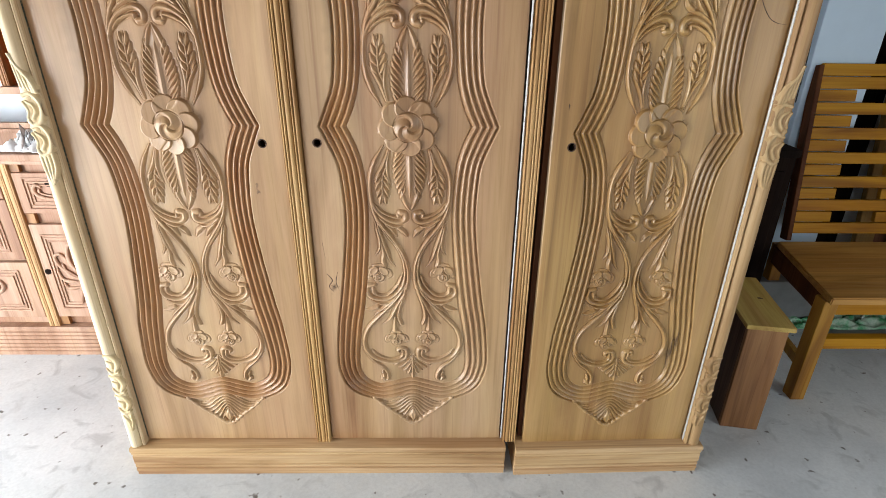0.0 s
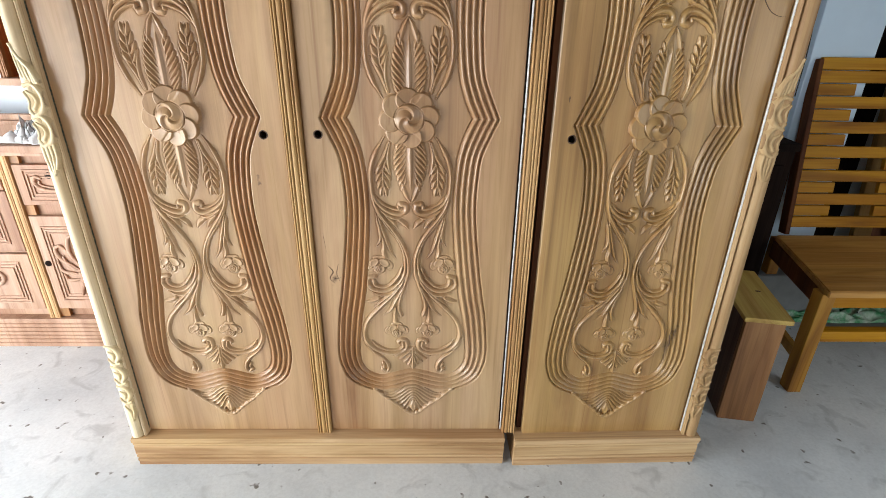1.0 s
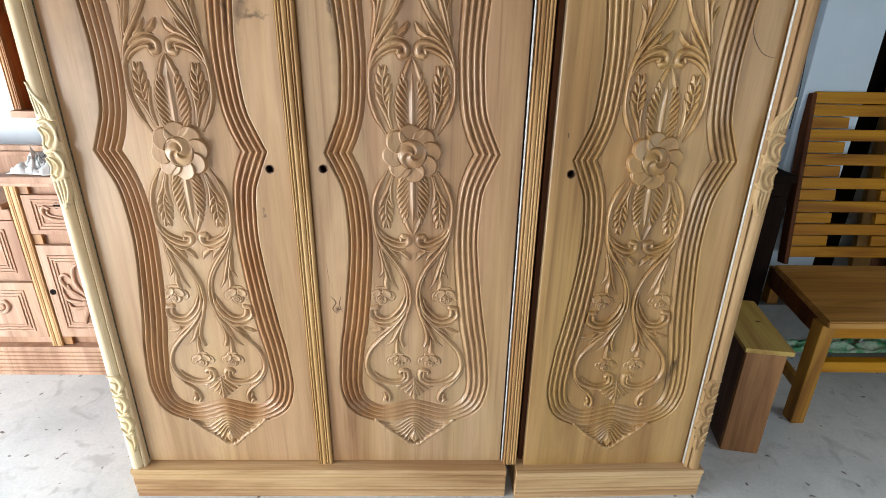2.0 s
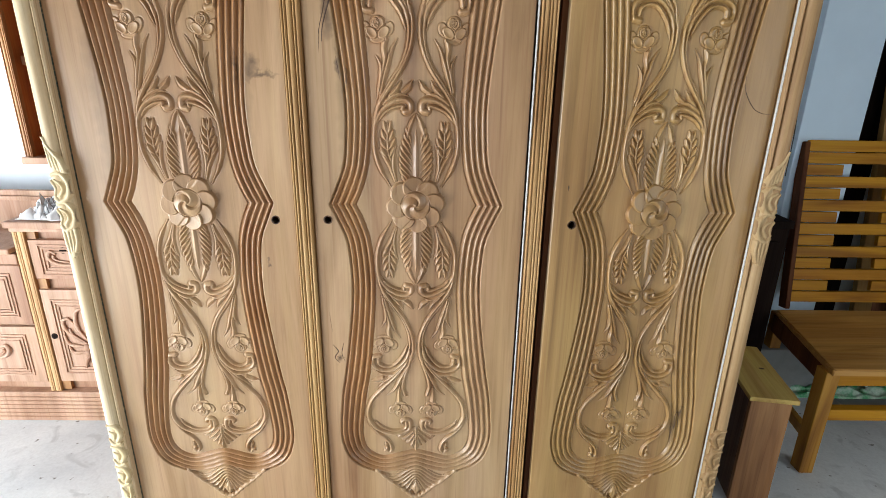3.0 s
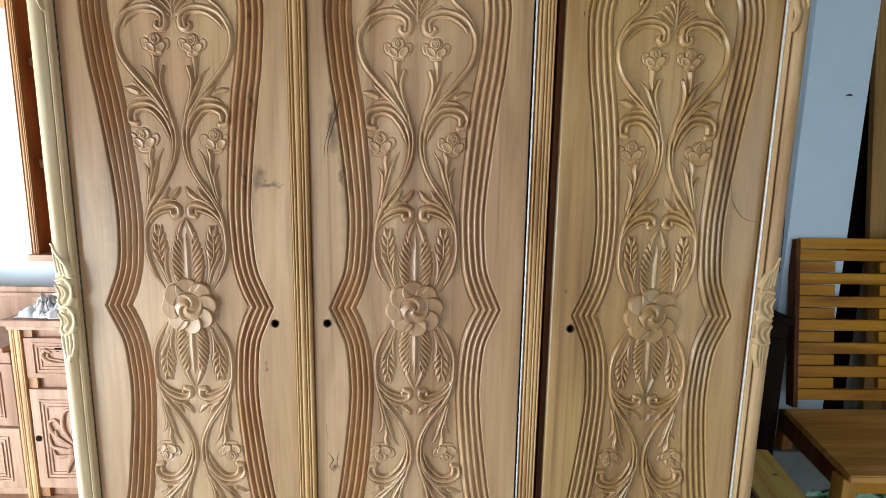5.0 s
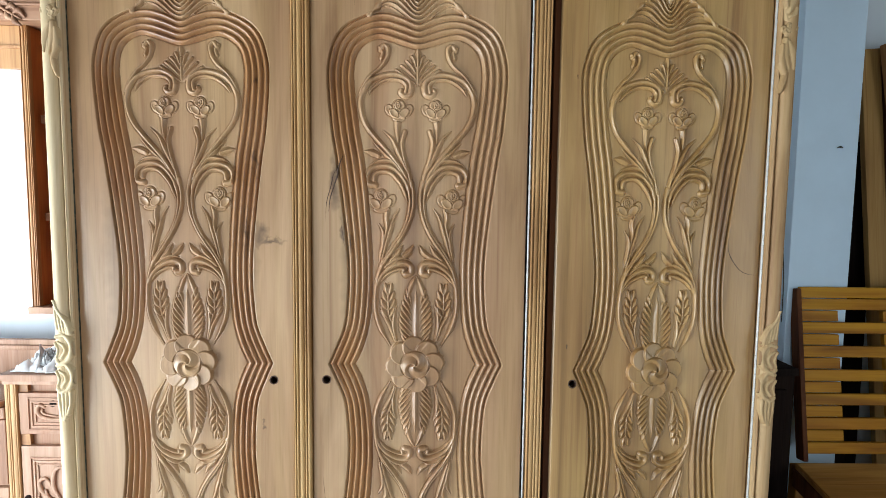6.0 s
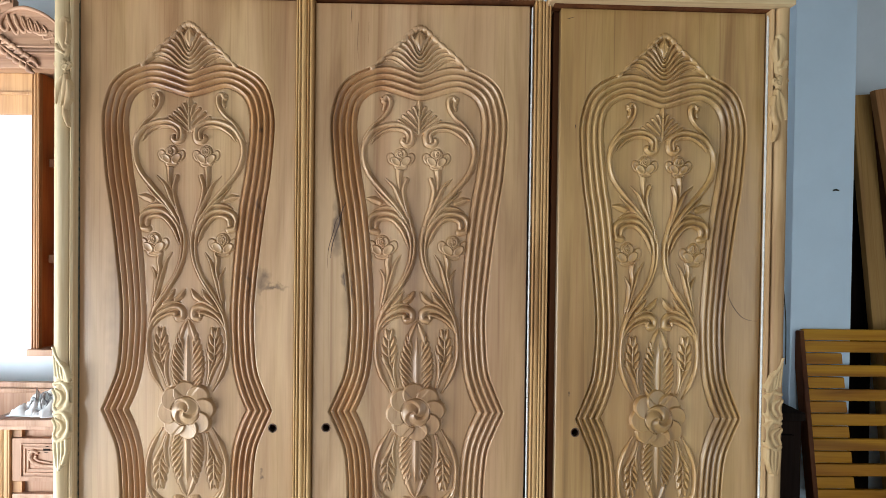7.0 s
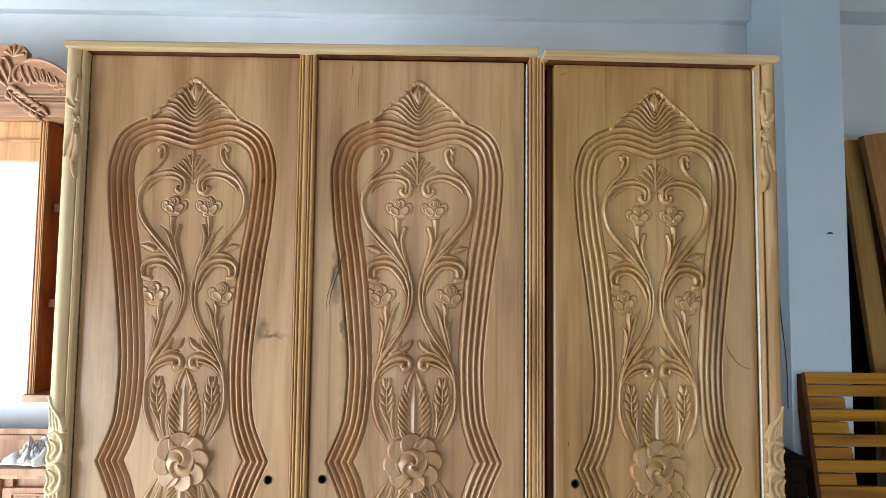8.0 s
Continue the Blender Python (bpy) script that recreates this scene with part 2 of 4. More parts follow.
def part(name, bm, mat, parent=None, label="", smooth=False):
    me = bpy.data.meshes.new(name)
    bmesh.ops.recalc_face_normals(bm, faces=bm.faces)
    bm.to_mesh(me)
    bm.free()
    me.materials.append(mat)
    if smooth:
        me.polygons.foreach_set("use_smooth", [True] * len(me.polygons))
    ob = new(name, me)
    ob.parent = parent
    return tagged(ob, label)


def box(x0, x1, y0, y1, z0, z1, bevel=0.002, bm=None, turn=None):
    """A bevelled block, into bm if given."""
    b = bmesh.new()
    bmesh.ops.create_cube(b, size=1)
    bmesh.ops.transform(b, verts=b.verts, matrix=Matrix.LocRotScale(((x0 + x1) / 2, (y0 + y1) / 2, (z0 + z1) / 2), None, (x1 - x0, y1 - y0, z1 - z0)))
    if bevel:
        bmesh.ops.bevel(b, geom=b.edges[:], offset=bevel, segments=2, affect="EDGES", profile=0.6)
    if turn:
        bmesh.ops.transform(b, verts=b.verts, matrix=turn)
    return joined(bm, b)


def joined(bm, b):
    if bm is None:
        return b
    me = bpy.data.meshes.new("tmp")
    b.to_mesh(me)
    b.free()
    bm.from_mesh(me)
    bpy.data.meshes.remove(me)
    return bm


def extruded(profile, a, b, axis="z", bm=None):
    """A closed outline swept straight from a to b. axis z: outline (x, y); x: (y, z); y: (x, z)."""
    out = bmesh.new()
    place = {"z": lambda p, h: (p[0], p[1], h), "x": lambda p, h: (h, p[0], p[1]), "y": lambda p, h: (p[0], h, p[1])}[axis]
    ends = [[out.verts.new(place(p, h)) for p in profile] for h in (a, b)]
    out.faces.new(ends[0])
    out.faces.new(ends[1][::-1])
    n = len(profile)
    for i in range(n):
        out.faces.new((ends[0][i], ends[0][(i + 1) % n], ends[1][(i + 1) % n], ends[1][i]))
    bmesh.ops.recalc_face_normals(out, faces=out.faces)
    return joined(bm, out)


def curve_points(pts, n=8):
    """A smooth curve through the points (Catmull-Rom)."""
    p = np.asarray(pts, float)
    if len(p) == 2:
        return p[0] + np.linspace(0, 1, n + 1)[:, None] * (p[1] - p[0])
    q = np.vstack([2 * p[0] - p[1], p, 2 * p[-1] - p[-2]])
    t = np.linspace(0, 1, n, endpoint=False)[:, None]
    out = []
    for i in range(len(p) - 1):
        a, b, c, d = q[i:i + 4]
        out.append(0.5 * (2 * b + (c - a) * t + (2 * a - 5 * b + 4 * c - d) * t ** 2 + (3 * b - a - 3 * c + d) * t ** 3))
    return np.vstack(out + [p[-1:]])


def tube(verts, faces, pts, radii, depth=1.0, sides=8, n=6, plane="xz"):
    """A tapering bead along a smooth curve, added to verts and faces. Its section is depth times as deep (along y) as it is wide."""
    c = curve_points(pts, n)
    r = np.interp(np.linspace(0, 1, len(c)), np.linspace(0, 1, len(radii)), radii)
    start = len(verts)
    for i, (p, w) in enumerate(zip(c, r)):
        d = c[min(i + 1, len(c) - 1)] - c[max(i - 1, 0)]
        d = d / (np.linalg.norm(d) + 1e-9)
        side = np.cross(d, (0, 1, 0))
        side = side / (np.linalg.norm(side) + 1e-9)
        up = np.cross(side, d)
        for k in range(sides):
            a = 2 * math.pi * k / sides
            verts.append(p + side * (w * math.cos(a)) + up * (w * depth * math.sin(a)))
    for i in range(len(c) - 1):
        for k in range(sides):
            a, b = start + i * sides + k, start + i * sides + (k + 1) % sides
            faces.append((a, b, b + sides, a + sides))
    faces.append(tuple(range(start, start + sides))[::-1])
    last = start + (len(c) - 1) * sides
    faces.append(tuple(range(last, last + sides)))


def ball(verts, faces, centre, radii, rings=6, sides=10):
    start = len(verts)
    for i in range(rings + 1):
        a = math.pi * i / rings
        for k in range(sides):
            b = 2 * math.pi * k / sides
            verts.append((centre[0] + radii[0] * math.sin(a) * math.cos(b), centre[1] + radii[1] * math.sin(a) * math.sin(b), centre[2] + radii[2] * math.cos(a)))
    for i in range(rings):
        for k in range(sides):
            a, b = start + i * sides + k, start + i * sides + (k + 1) % sides
            faces.append((a, a + sides, b + sides, b))


def thing(name, label, category, m=None, group="", kind=""):
    ob = new(name)
    ob.empty_display_size = 0.1
    if m is not None:
        ob.matrix_world = m
    return tagged(ob, label, category, group, kind)


# ---- the room ----
def room():
    def plate(name, label, mat, *size, bevel=0.0):
        return tagged(part(name, box(*size, bevel=bevel), mat), label, name.split("_")[0], kind="structure")

    plate("floor", "pale grey cement floor with dark flecks and stains", FLOOR, -6, 6, -7, 3.5, -0.12, 0)
    plate("wall_back", "pale blue painted plaster wall", WALL_PAINT, -3.0, 3.0, 1.10, 1.30, 0, 3.1)
    # wall out of view, added to shape the light; its doorway passes sun and fill
    bm = box(2.8, 3.0, -1.2, 1.10, 0, 3.1, 0)
    box(2.8, 3.0, -4.8, -2.6, 0, 3.1, 0, bm)
    box(2.8, 3.0, -2.6, -1.2, 2.3, 3.1, 0, bm)
    tagged(part("wall_right", bm, WALL_TAN), "unseen tan wall with an added doorway for the fill light", "wall", kind="structure")
    # wall out of view round the left opening, dark to cut bounce
    bm = box(-2.7, -2.5, 0.5, 1.10, 0, 3.1, 0)
    box(-2.7, -2.5, -4.8, -2.3, 0, 3.1, 0, bm)
    box(-2.7, -2.5, -2.3, 0.5, 2.6, 3.1, 0, bm)
    tagged(part("wall_left", bm, WALL_TAN), "unseen tan wall with a wide opening for light", "wall", kind="structure")
    # wall out of view behind the camera, added to limit ambient light
    bm = box(-3.0, -1.3, -5.0, -4.8, 0, 3.1, 0)
    box(2.1, 3.0, -5.0, -4.8, 0, 3.1, 0, bm)
    box(-1.3, 2.1, -5.0, -4.8, 2.6, 3.1, 0, bm)
    tagged(part("wall_rear", bm, WALL_TAN), "unseen tan wall with a wide opening for light", "wall", kind="structure")
    # ceiling stays out of view and only shapes the light
    plate("ceiling", "unseen dark ceiling that cuts bounced light", CEILING_PAINT, -3.0, 3.0, -5.0, 1.3, 3.1, 3.25)
    plate("column", "pale blue painted square column", COLUMN_PAINT, 1.443, 1.683, 0.85, 1.097, 0, 3.095, bevel=0.004)
    plate("beam", "painted concrete beam along the wall", WALL_PAINT, -2.79, 1.4425, 1.055, 1.097, 2.605, 3.095, bevel=0.004)
    plate("beam", "painted concrete beam along the wall", WALL_PAINT, 1.6835, 2.79, 0.98, 1.097, 2.614, 3.095, bevel=0.004)


room()


# ---- carved wardrobe doors ----
STEP = 0.00112
INNER = [(0, 724), (36, 733), (66, 742), (90, 745), (117, 735), (138, 716), (149, 686), (151, 636), (141, 543), (130, 477), (122, 412), (116, 347), (111, 282), (108, 217), (110, 153), (117, 89), (132, 38), (149, 0)]
OUTER = [(0, 769), (35, 782), (71, 791), (108, 786), (145, 770), (172, 748), (188, 716), (198, 657), (190, 544), (180, 478), (171, 412), (163, 347), (156, 282), (152, 218), (154, 153), (161, 90), (180, 39), (197, 0)]
ROPE = [(0, 884), (17, 876), (41, 852), (75, 824), (108, 790)]
# each stroke: width at its start and end, then its course, in millimetres from the door's centre
SCROLL = [
    ((5.2, 3.9), [(15, 630), (20, 647), (46, 660), (79, 657), (107, 642), (125, 612), (126, 580), (114, 546), (85, 510), (53, 474), (27, 437), (13, 404)]),
    ((3.9, 2.2), [(27, 621), (26, 637), (41, 648), (70, 648), (97, 632), (110, 615)]),
    ((5.9, 3.9), [(15, 630), (18, 617), (29, 613), (38, 620), (35, 629)]),
    ((4.5, 2.4), [(83, 713), (75, 723), (67, 714), (70, 694), (83, 675), (103, 658), (120, 635), (134, 609)]),
    ((2.6, 3.2), [(86, 719), (79, 707), (83, 691)]),
    ((5.9, 3.9), [(94, 414), (110, 418), (113, 435), (102, 451), (79, 458), (56, 454), (36, 437), (21, 411), (14, 371)]),
    ((4.5, 2.6), [(97, 425), (94, 438), (79, 445), (60, 442), (42, 424), (30, 404), (21, 378)]),
    ((3.2, 3.9), [(13, 424), (8, 391), (11, 352), (25, 313), (46, 278), (69, 245), (86, 211), (93, 166), (92, 121), (80, 82), (59, 44)]),
    ((2.6, 2.6), [(24, 411), (16, 384), (19, 345), (33, 307), (55, 275), (75, 243), (89, 214)]),
    ((6.5, 3.9), [(24, 211), (13, 214), (13, 229), (26, 237), (47, 233), (69, 219), (85, 198), (95, 166)]),
    ((3.9, 2.6), [(30, 216), (30, 223), (47, 220), (69, 208), (84, 189)]),
]
PALMETTE = [((3, 9, 14, 4), [(0, 712), (0, 694), (0, 666), (0, 636)]), ((2.6, 4.0, 2.4), [(0, 717), (0, 704), (0, 690)]), ((3.2, 2.6), [(0, 690), (0, 640)])]
for k in range(4):
    PALMETTE.append(((3.0, 3.0, 2.2), [(13 + 11.5 * k, 699 - 10 * k), (8 + 6.5 * k, 690 - 11.5 * k), (3, 672 - 11.5 * k)]))
LEAVES = [
    ((6.5, 1.8), [(44, 555), (45, 535), (43, 505)]),
    ((3.9, 3.9), [(28, 535), (35, 509), (30, 476), (18, 437), (11, 397)]),
    ((2.0, 3.9), [(76, 536), (56, 516), (43, 489), (29, 460), (18, 437)]),
    ((2.0, 5.2), [(119, 490), (101, 487), (83, 479)]),
    ((2.0, 3.2), [(98, 510), (79, 490), (53, 466), (30, 437)]),
    ((2.0, 3.2), [(105, 460), (86, 469), (59, 469), (37, 450)]),
    ((2.0, 3.2), [(39, 361), (52, 339), (62, 307), (71, 275), (81, 236)]),
    ((5.2, 2.6), [(66, 359), (69, 340), (67, 320), (74, 288), (85, 236)]),
    ((2.0, 3.2), [(86, 327), (76, 307), (76, 281), (84, 243)]),
    ((2.6, 4.5), [(7, 277), (17, 261), (32, 250)]),
    ((2.0, 3.9), [(32, 277), (43, 258), (62, 240)]),
    ((2.0, 3.9), [(17, 245), (36, 249), (56, 240), (76, 223)]),
]
PLUME = [((12, 27, 30, 20, 3), [(0, 46), (0, 80), (0, 110), (0, 155), (0, 206)]), ((4.6, 7.0, 6.4, 1.0), [(0, 52), (0, 88), (0, 130), (0, 182)]), ((1.6, 4.2, 4.6, 2.2), [(1, 206), (9, 190), (16, 170), (21, 148)])]
for k in range(9):
    v = 46 + 13.0 * k
    reach = (32, 35.5, 37, 37, 35.5, 33, 29.5, 25.5, 21)[k]
    PLUME.append(((1.6, 3.4, 3.6, 2.0), [(11.5, v - 8), (0.62 * reach, v + 5), (0.9 * reach, v + 17), (reach, v + 27)]))
SPRIG = [((1.5, 2.8, 2.6, 1.2), [(62, 112), (64, 135), (64, 165), (64, 192)]), ((2.2, 4.0, 3.0, 1.4), [(45, 56), (52, 88), (50, 118), (43, 143)]), ((2.2, 4.2, 3.4, 1.4), [(48, 56), (58, 86), (70, 108), (85, 131)]), ((2.0, 3.0), [(53, 92), (62, 118)])]
for k in range(4):
    v, reach = 110 + 18 * k, (16, 17, 13.5, 8)[k]
    SPRIG.append(((1.6, 4.6, 1.6), [(66, v), (64 + 0.66 * reach, v + 11), (64 + reach, v + 27)]))
    SPRIG.append(((1.6, 4.6, 1.6), [(62, v), (64 - 0.66 * reach, v + 11), (64 - reach, v + 27)]))
# petals of a small rose in bloom: centre, half width and half height in millimetres, tilt in degrees and height; each lies over those before it
ROSE = [(-23, -1, 9.5, 14, 18, 4.6), (23, -1, 9.5, 14, -18, 4.6), (0, -21, 16, 7, 0, 3.8), (0, 7, 15, 17, 0, 5.6), (-3, 8, 10.5, 13, 14, 6.6), (3, 9, 7.5, 11, -10, 7.4), (1, 9, 3.4, 6.5, -16, 8.4), (-12, -8, 10, 15, 46, 6.6), (12, -9, 9.5, 14.5, -46, 7.2)]


def step_up(x):
    x = np.clip(x, 0, 1)
    return x * x * (3 - 2 * x)


def raise_stroke(R, K, us, vs, pts, widths, high, kind, n=8, rope=0, tail=0.0, crisp=1.0):
    """Raise a ridge along a course, in the fields R (height) and K (which carving). crisp: 1 rounded, 0 roof-shaped."""
    pts = np.asarray(pts, float)
    if pts[0, 0] == 0 and pts[1, 0] > 0.015:
        pts = np.vstack([[-pts[1, 0], pts[1, 1]], pts])
    c = curve_points(pts, n)
    s = np.linspace(0, 1, len(c))
    w = np.interp(s, np.linspace(0, 1, len(widths)), widths)
    if tail:
        w = w * np.clip((1 - s) / tail, 0.3, 1)
    if rope:
        w = w * (0.72 + 0.28 * np.cos(s * rope * 2 * math.pi))
    for a, b, wa, wb in zip(c[:-1], c[1:], w[:-1], w[1:]):
        big = max(wa, wb) + 0.001
        i0, i1 = np.searchsorted(us, (min(a[0], b[0]) - big, max(a[0], b[0]) + big))
        j0, j1 = np.searchsorted(vs, (min(a[1], b[1]) - big, max(a[1], b[1]) + big))
        if i0 >= i1 or j0 >= j1:
            continue
        U, V = np.meshgrid(us[i0:i1], vs[j0:j1])
        d = b - a
        t = np.clip(((U - a[0]) * d[0] + (V - a[1]) * d[1]) / (d @ d + 1e-12), 0, 1)
        wide = wa + t * (wb - wa)
        q = np.clip(np.hypot(U - a[0] - t * d[0], V - a[1] - t * d[1]) / wide, 0, 1)
        best = high * np.minimum(1, (wide / 0.0042) ** 0.7) * (crisp * np.sqrt(1 - q * q) + (1 - crisp) * (1 - q))
        part_R, part_K = R[j0:j1, i0:i1], K[j0:j1, i0:i1]
        part_K[(best > part_R) & (best > 0.0004)] = kind
        np.maximum(part_R, best, out=part_R)


def raise_petal(R, K, us, vs, cx, cy, rx, ry, tilt, high, kind):
    """A cupped petal with a raised rim, cut clear of those below it."""
    big = max(rx, ry)
    i0, i1 = np.searchsorted(us, (cx - big, cx + big))
    j0, j1 = np.searchsorted(vs, (cy - big, cy + big))
    U, V = np.meshgrid(us[i0:i1] - cx, vs[j0:j1] - cy)
    ca, sa = math.cos(radians(tilt)), math.sin(radians(tilt))
    d = np.hypot((U * ca + V * sa) / rx, (V * ca - U * sa) / ry)
    h = high * (0.62 + 0.38 * d ** 2) * np.clip((1 - d) / 0.2, 0, 1) ** 0.5
    part_R, part_K = R[j0:j1, i0:i1], K[j0:j1, i0:i1]
    part_K[d < 1] = kind
    part_R[d < 1] = np.maximum(h, 0.25 * part_R)[d < 1]


def raise_rose(R, K, us, vs, cx, cy, size, kind):
    for px, py, rx, ry, tilt, high in ROSE:
        raise_petal(R, K, us, vs, (cx + px * size) / 1000, (cy + py * size) / 1000, rx * size / 1000, ry * size / 1000, tilt, 1.2 * high / 1000, kind)


def course_distance(us, vs, c):
    U, V = np.meshgrid(us, vs)
    best = np.full(U.shape, 9.0)
    inside = np.zeros(U.shape, bool)
    for a, b in zip(c[:-1], c[1:]):
        d = b - a
        t = np.clip(((U - a[0]) * d[0] + (V - a[1]) * d[1]) / (d @ d + 1e-12), 0, 1)
        best = np.minimum(best, np.hypot(U - a[0] - t * d[0], V - a[1] - t * d[1]))
        if a[1] != b[1]:
            cross = ((a[1] > V) != (b[1] > V)) & (U < a[0] + (V - a[1]) * (b[0] - a[0]) / (b[1] - a[1]))
            inside ^= cross
    return best, inside


def spread(us, vs, P, value):
    """The mean of a value given at many points, on the grid, and where any point falls."""
    i, j = np.rint(P[..., 0] / STEP).astype(int).ravel(), np.rint(P[..., 1] / STEP).astype(int).ravel()
    ok = (i >= 0) & (i < len(us)) & (j >= 0) & (j < len(vs))
    total, count = np.zeros((len(vs), len(us))), np.zeros((len(vs), len(us)))
    np.add.at(total, (j[ok], i[ok]), np.broadcast_to(value, P.shape[:-1]).ravel()[ok])
    np.add.at(count, (j[ok], i[ok]), 1)
    return total / np.maximum(count, 1), count > 0


def smoothed(A, times):
    """The field after a few passes of a small blur; its outer lines mirror."""
    for _ in range(times):
        for axis in (0, 1):
            B = np.pad(A, [(1, 1) if k == axis else (0, 0) for k in (0, 1)], mode="reflect")
            n = A.shape[axis]
            A = 0.25 * np.take(B, range(n), axis) + 0.5 * A + 0.25 * np.take(B, range(2, n + 2), axis)
    return A


def tooth(p, crest):
    """Section of one moulded step: a long slope up to its crest, then a short fall. p from 0 to 1."""
    rise = np.clip(p / crest, 0, 1)
    return np.where(p < crest, 0.45 * rise + 0.55 * np.sin(0.5 * math.pi * rise), np.clip(1 - ((p - crest) / (1 - crest)) ** 1.6, 0, 1))


def carved_quarter(us, vs):
    """Height of the ground, height above it and kind of carving in one quarter of the door; the other three mirror it."""
    shape = (len(vs), len(us))
    inner, outer = np.array(INNER) / 1000, np.array(OUTER) / 1000
    outer = inner + 0.93 * (outer - inner)
    outline = curve_points(np.vstack([np.array(ROPE) / 1000 - (0.003, 0.009), outer[4:]]), 6)
    away, within = course_distance(us, vs, outline)
    G = -0.0092 * step_up((0.0080 - np.where(within, 0, away)) / 0.0026)
    away, within = course_distance(us, vs, curve_points(inner, 6))
    G = np.where(within, -0.0092 + 0.0034 * step_up((away - 0.0060) / 0.003), G)
    K = np.zeros(shape, int)
    # four steps of moulding between the inner and the outer line
    f = np.linspace(-0.205, 1.128, 170)[None, :, None]
    a, b = (curve_points(np.vstack([[-c[1, 0], c[1, 1]], c]), 200) for c in (inner, outer))
    band, on = spread(us, vs, a[:, None] + f * (b - a)[:, None], f[..., 0])
    G = np.where(on, -0.0100 + 0.0098 * tooth((3 * band + 0.62) % 1, 0.62), G)
    K[on] = 1
    # curved ribs of the shell, with a small ridged shield at its point
    k = np.linspace(0.4, 6.2, 340)[:, None]
    eu, ev, c = 0.108 - 0.091 * k / 6.6, 0.786 + 0.084 * k / 6.6, 0.766 + 0.0092 * k
    s = np.linspace(0, 1, 260)[None, :]
    sag = step_up(s) * (ev - c) + 0.029 * np.sin(math.pi * s) * np.sin(0.5 * math.pi * s) * (1 - k / 7)
    ribs, on = spread(us, vs, np.stack([eu * s, c + sag], -1), k)
    on &= K == 0
    G = np.where(on, -0.0092 + 0.0092 * tooth((ribs + 0.35) % 1, 0.6), G)
    K[on] = 2
    U, V = np.meshgrid(us, vs)
    shield = 1 - np.abs(V - 0.851) / 0.026 - U / 0.0165
    on = shield > 0
    G = np.where(on, -0.0045 + 0.0065 * np.minimum(1, 2.2 * shield) * (1 - 0.55 * np.clip(np.abs(U - 0.004) / 0.008, 0, 1)), G)
    K[on] = 2
    R, Q = np.zeros(shape), np.zeros(shape, int)
    for group, kind, high, crisp in ((SCROLL, 3, 0.0096, 0.75), (LEAVES, 4, 0.0092, 0.45), (PLUME, 5, 0.0082, 0.5), (PALMETTE, 9, 0.0090, 0.45), (SPRIG, 10, 0.0082, 0.5)):
        for widths, pts in group:
            if kind == 4 and len(widths) == 2 and widths[0] < widths[1]:
                widths = (0.35 * widths[0], 1.3 * widths[1], widths[1])
            raise_stroke(R, Q, us, vs, np.array(pts) / 1000, [a * 1.22 / 1000 for a in widths], high if max(widths) < 9 else 0.0034, kind, tail=0.1, crisp=crisp)
    raise_rose(R, Q, us, vs, 41, 583, 0.95, 6)
    raise_rose(R, Q, us, vs, 81, 381, 1.05, 7)
    G = smoothed(G, 1)
    # the ground is cut a little deeper round each carving
    G = np.where(K == 0, G - 0.0024 * np.clip(1.6 * smoothed((Q > 0).astype(float), 5), 0, 1), G)
    R[K > 0] = 0
    K = np.where((K == 0) & (Q > 0), Q, K)
    # beaded rim of the shell
    edge = np.zeros(shape)
    raise_stroke(edge, np.zeros(shape, int), us, vs, np.array(ROPE) / 1000 + (0, -0.004), (0.0078, 0.0058), 0.01, 2, n=14, rope=9)
    lobes = 0.0068 * edge / 0.01 - 0.004 - G
    on = (edge > 0.001) & (lobes > R)
    K[on] = 2
    R = np.where(on, lobes, R)
    return G, R, K


def carved_rosette(U, V):
    """The eight-petalled rosette with a whorled heart: height above its ground."""
    out = np.zeros(U.shape)
    for i in range(8):
        a = 2 * math.pi * (i + 0.12) / 8
        du, dv = U - 0.0415 * math.cos(a), V - 0.0415 * math.sin(a)
        d = np.hypot(du, dv) / 0.0262
        lead = (dv * math.cos(a) - du * math.sin(a)) / 0.0262
        petal = (0.0085 + 0.0038 * lead + 0.0014 * d ** 2) * np.clip((1 - d) / 0.10, 0, 1) ** 0.5
        out = np.maximum(out, np.where(d < 1, petal, 0))
    r, th = np.hypot(U, V), np.arctan2(V, U)
    turn = (3 * th - 8.2 * (r / 0.0345) ** 0.8) / (2 * math.pi)
    heart = (0.0115 + 0.0055 * (1 - (r / 0.0345) ** 2)) - 0.0072 * (1 - tooth(turn % 1, 0.7)) * np.clip(r / 0.006, 0, 1) * np.clip((0.0345 - r) / 0.005, 0, 1)
    heart = heart * np.clip((0.0345 - r) / 0.0032, 0, 1) ** 0.5
    return np.where(r < 0.0345, np.maximum(heart, 0.0080), out), (out > 0) | (r < 0.0345)


HALF_W, UP, DOWN, LOWER = 0.2435, 0.936, 0.908, 0.965
KIND_NAMES = {1: "carved_border", 2: "carved_shell", 3: "carved_scroll", 4: "carved_leaf_spray", 5: "carved_plume", 6: "carved_rose", 7: "carved_rose", 8: "carved_rosette", 9: "carved_palmette", 10: "carved_sprig"}
# keyhole across and up from the door's centre, the edges beside it, and how far the top is cut back; for each door
HOLES = ((0.203, -0.039), (-0.206, -0.037), (-0.202, -0.031))
EDGES = ((-0.2534, 0.2513, 0.0), (-0.2375, 0.2495, 0.004), (-0.2490, 0.2435, 0.0))


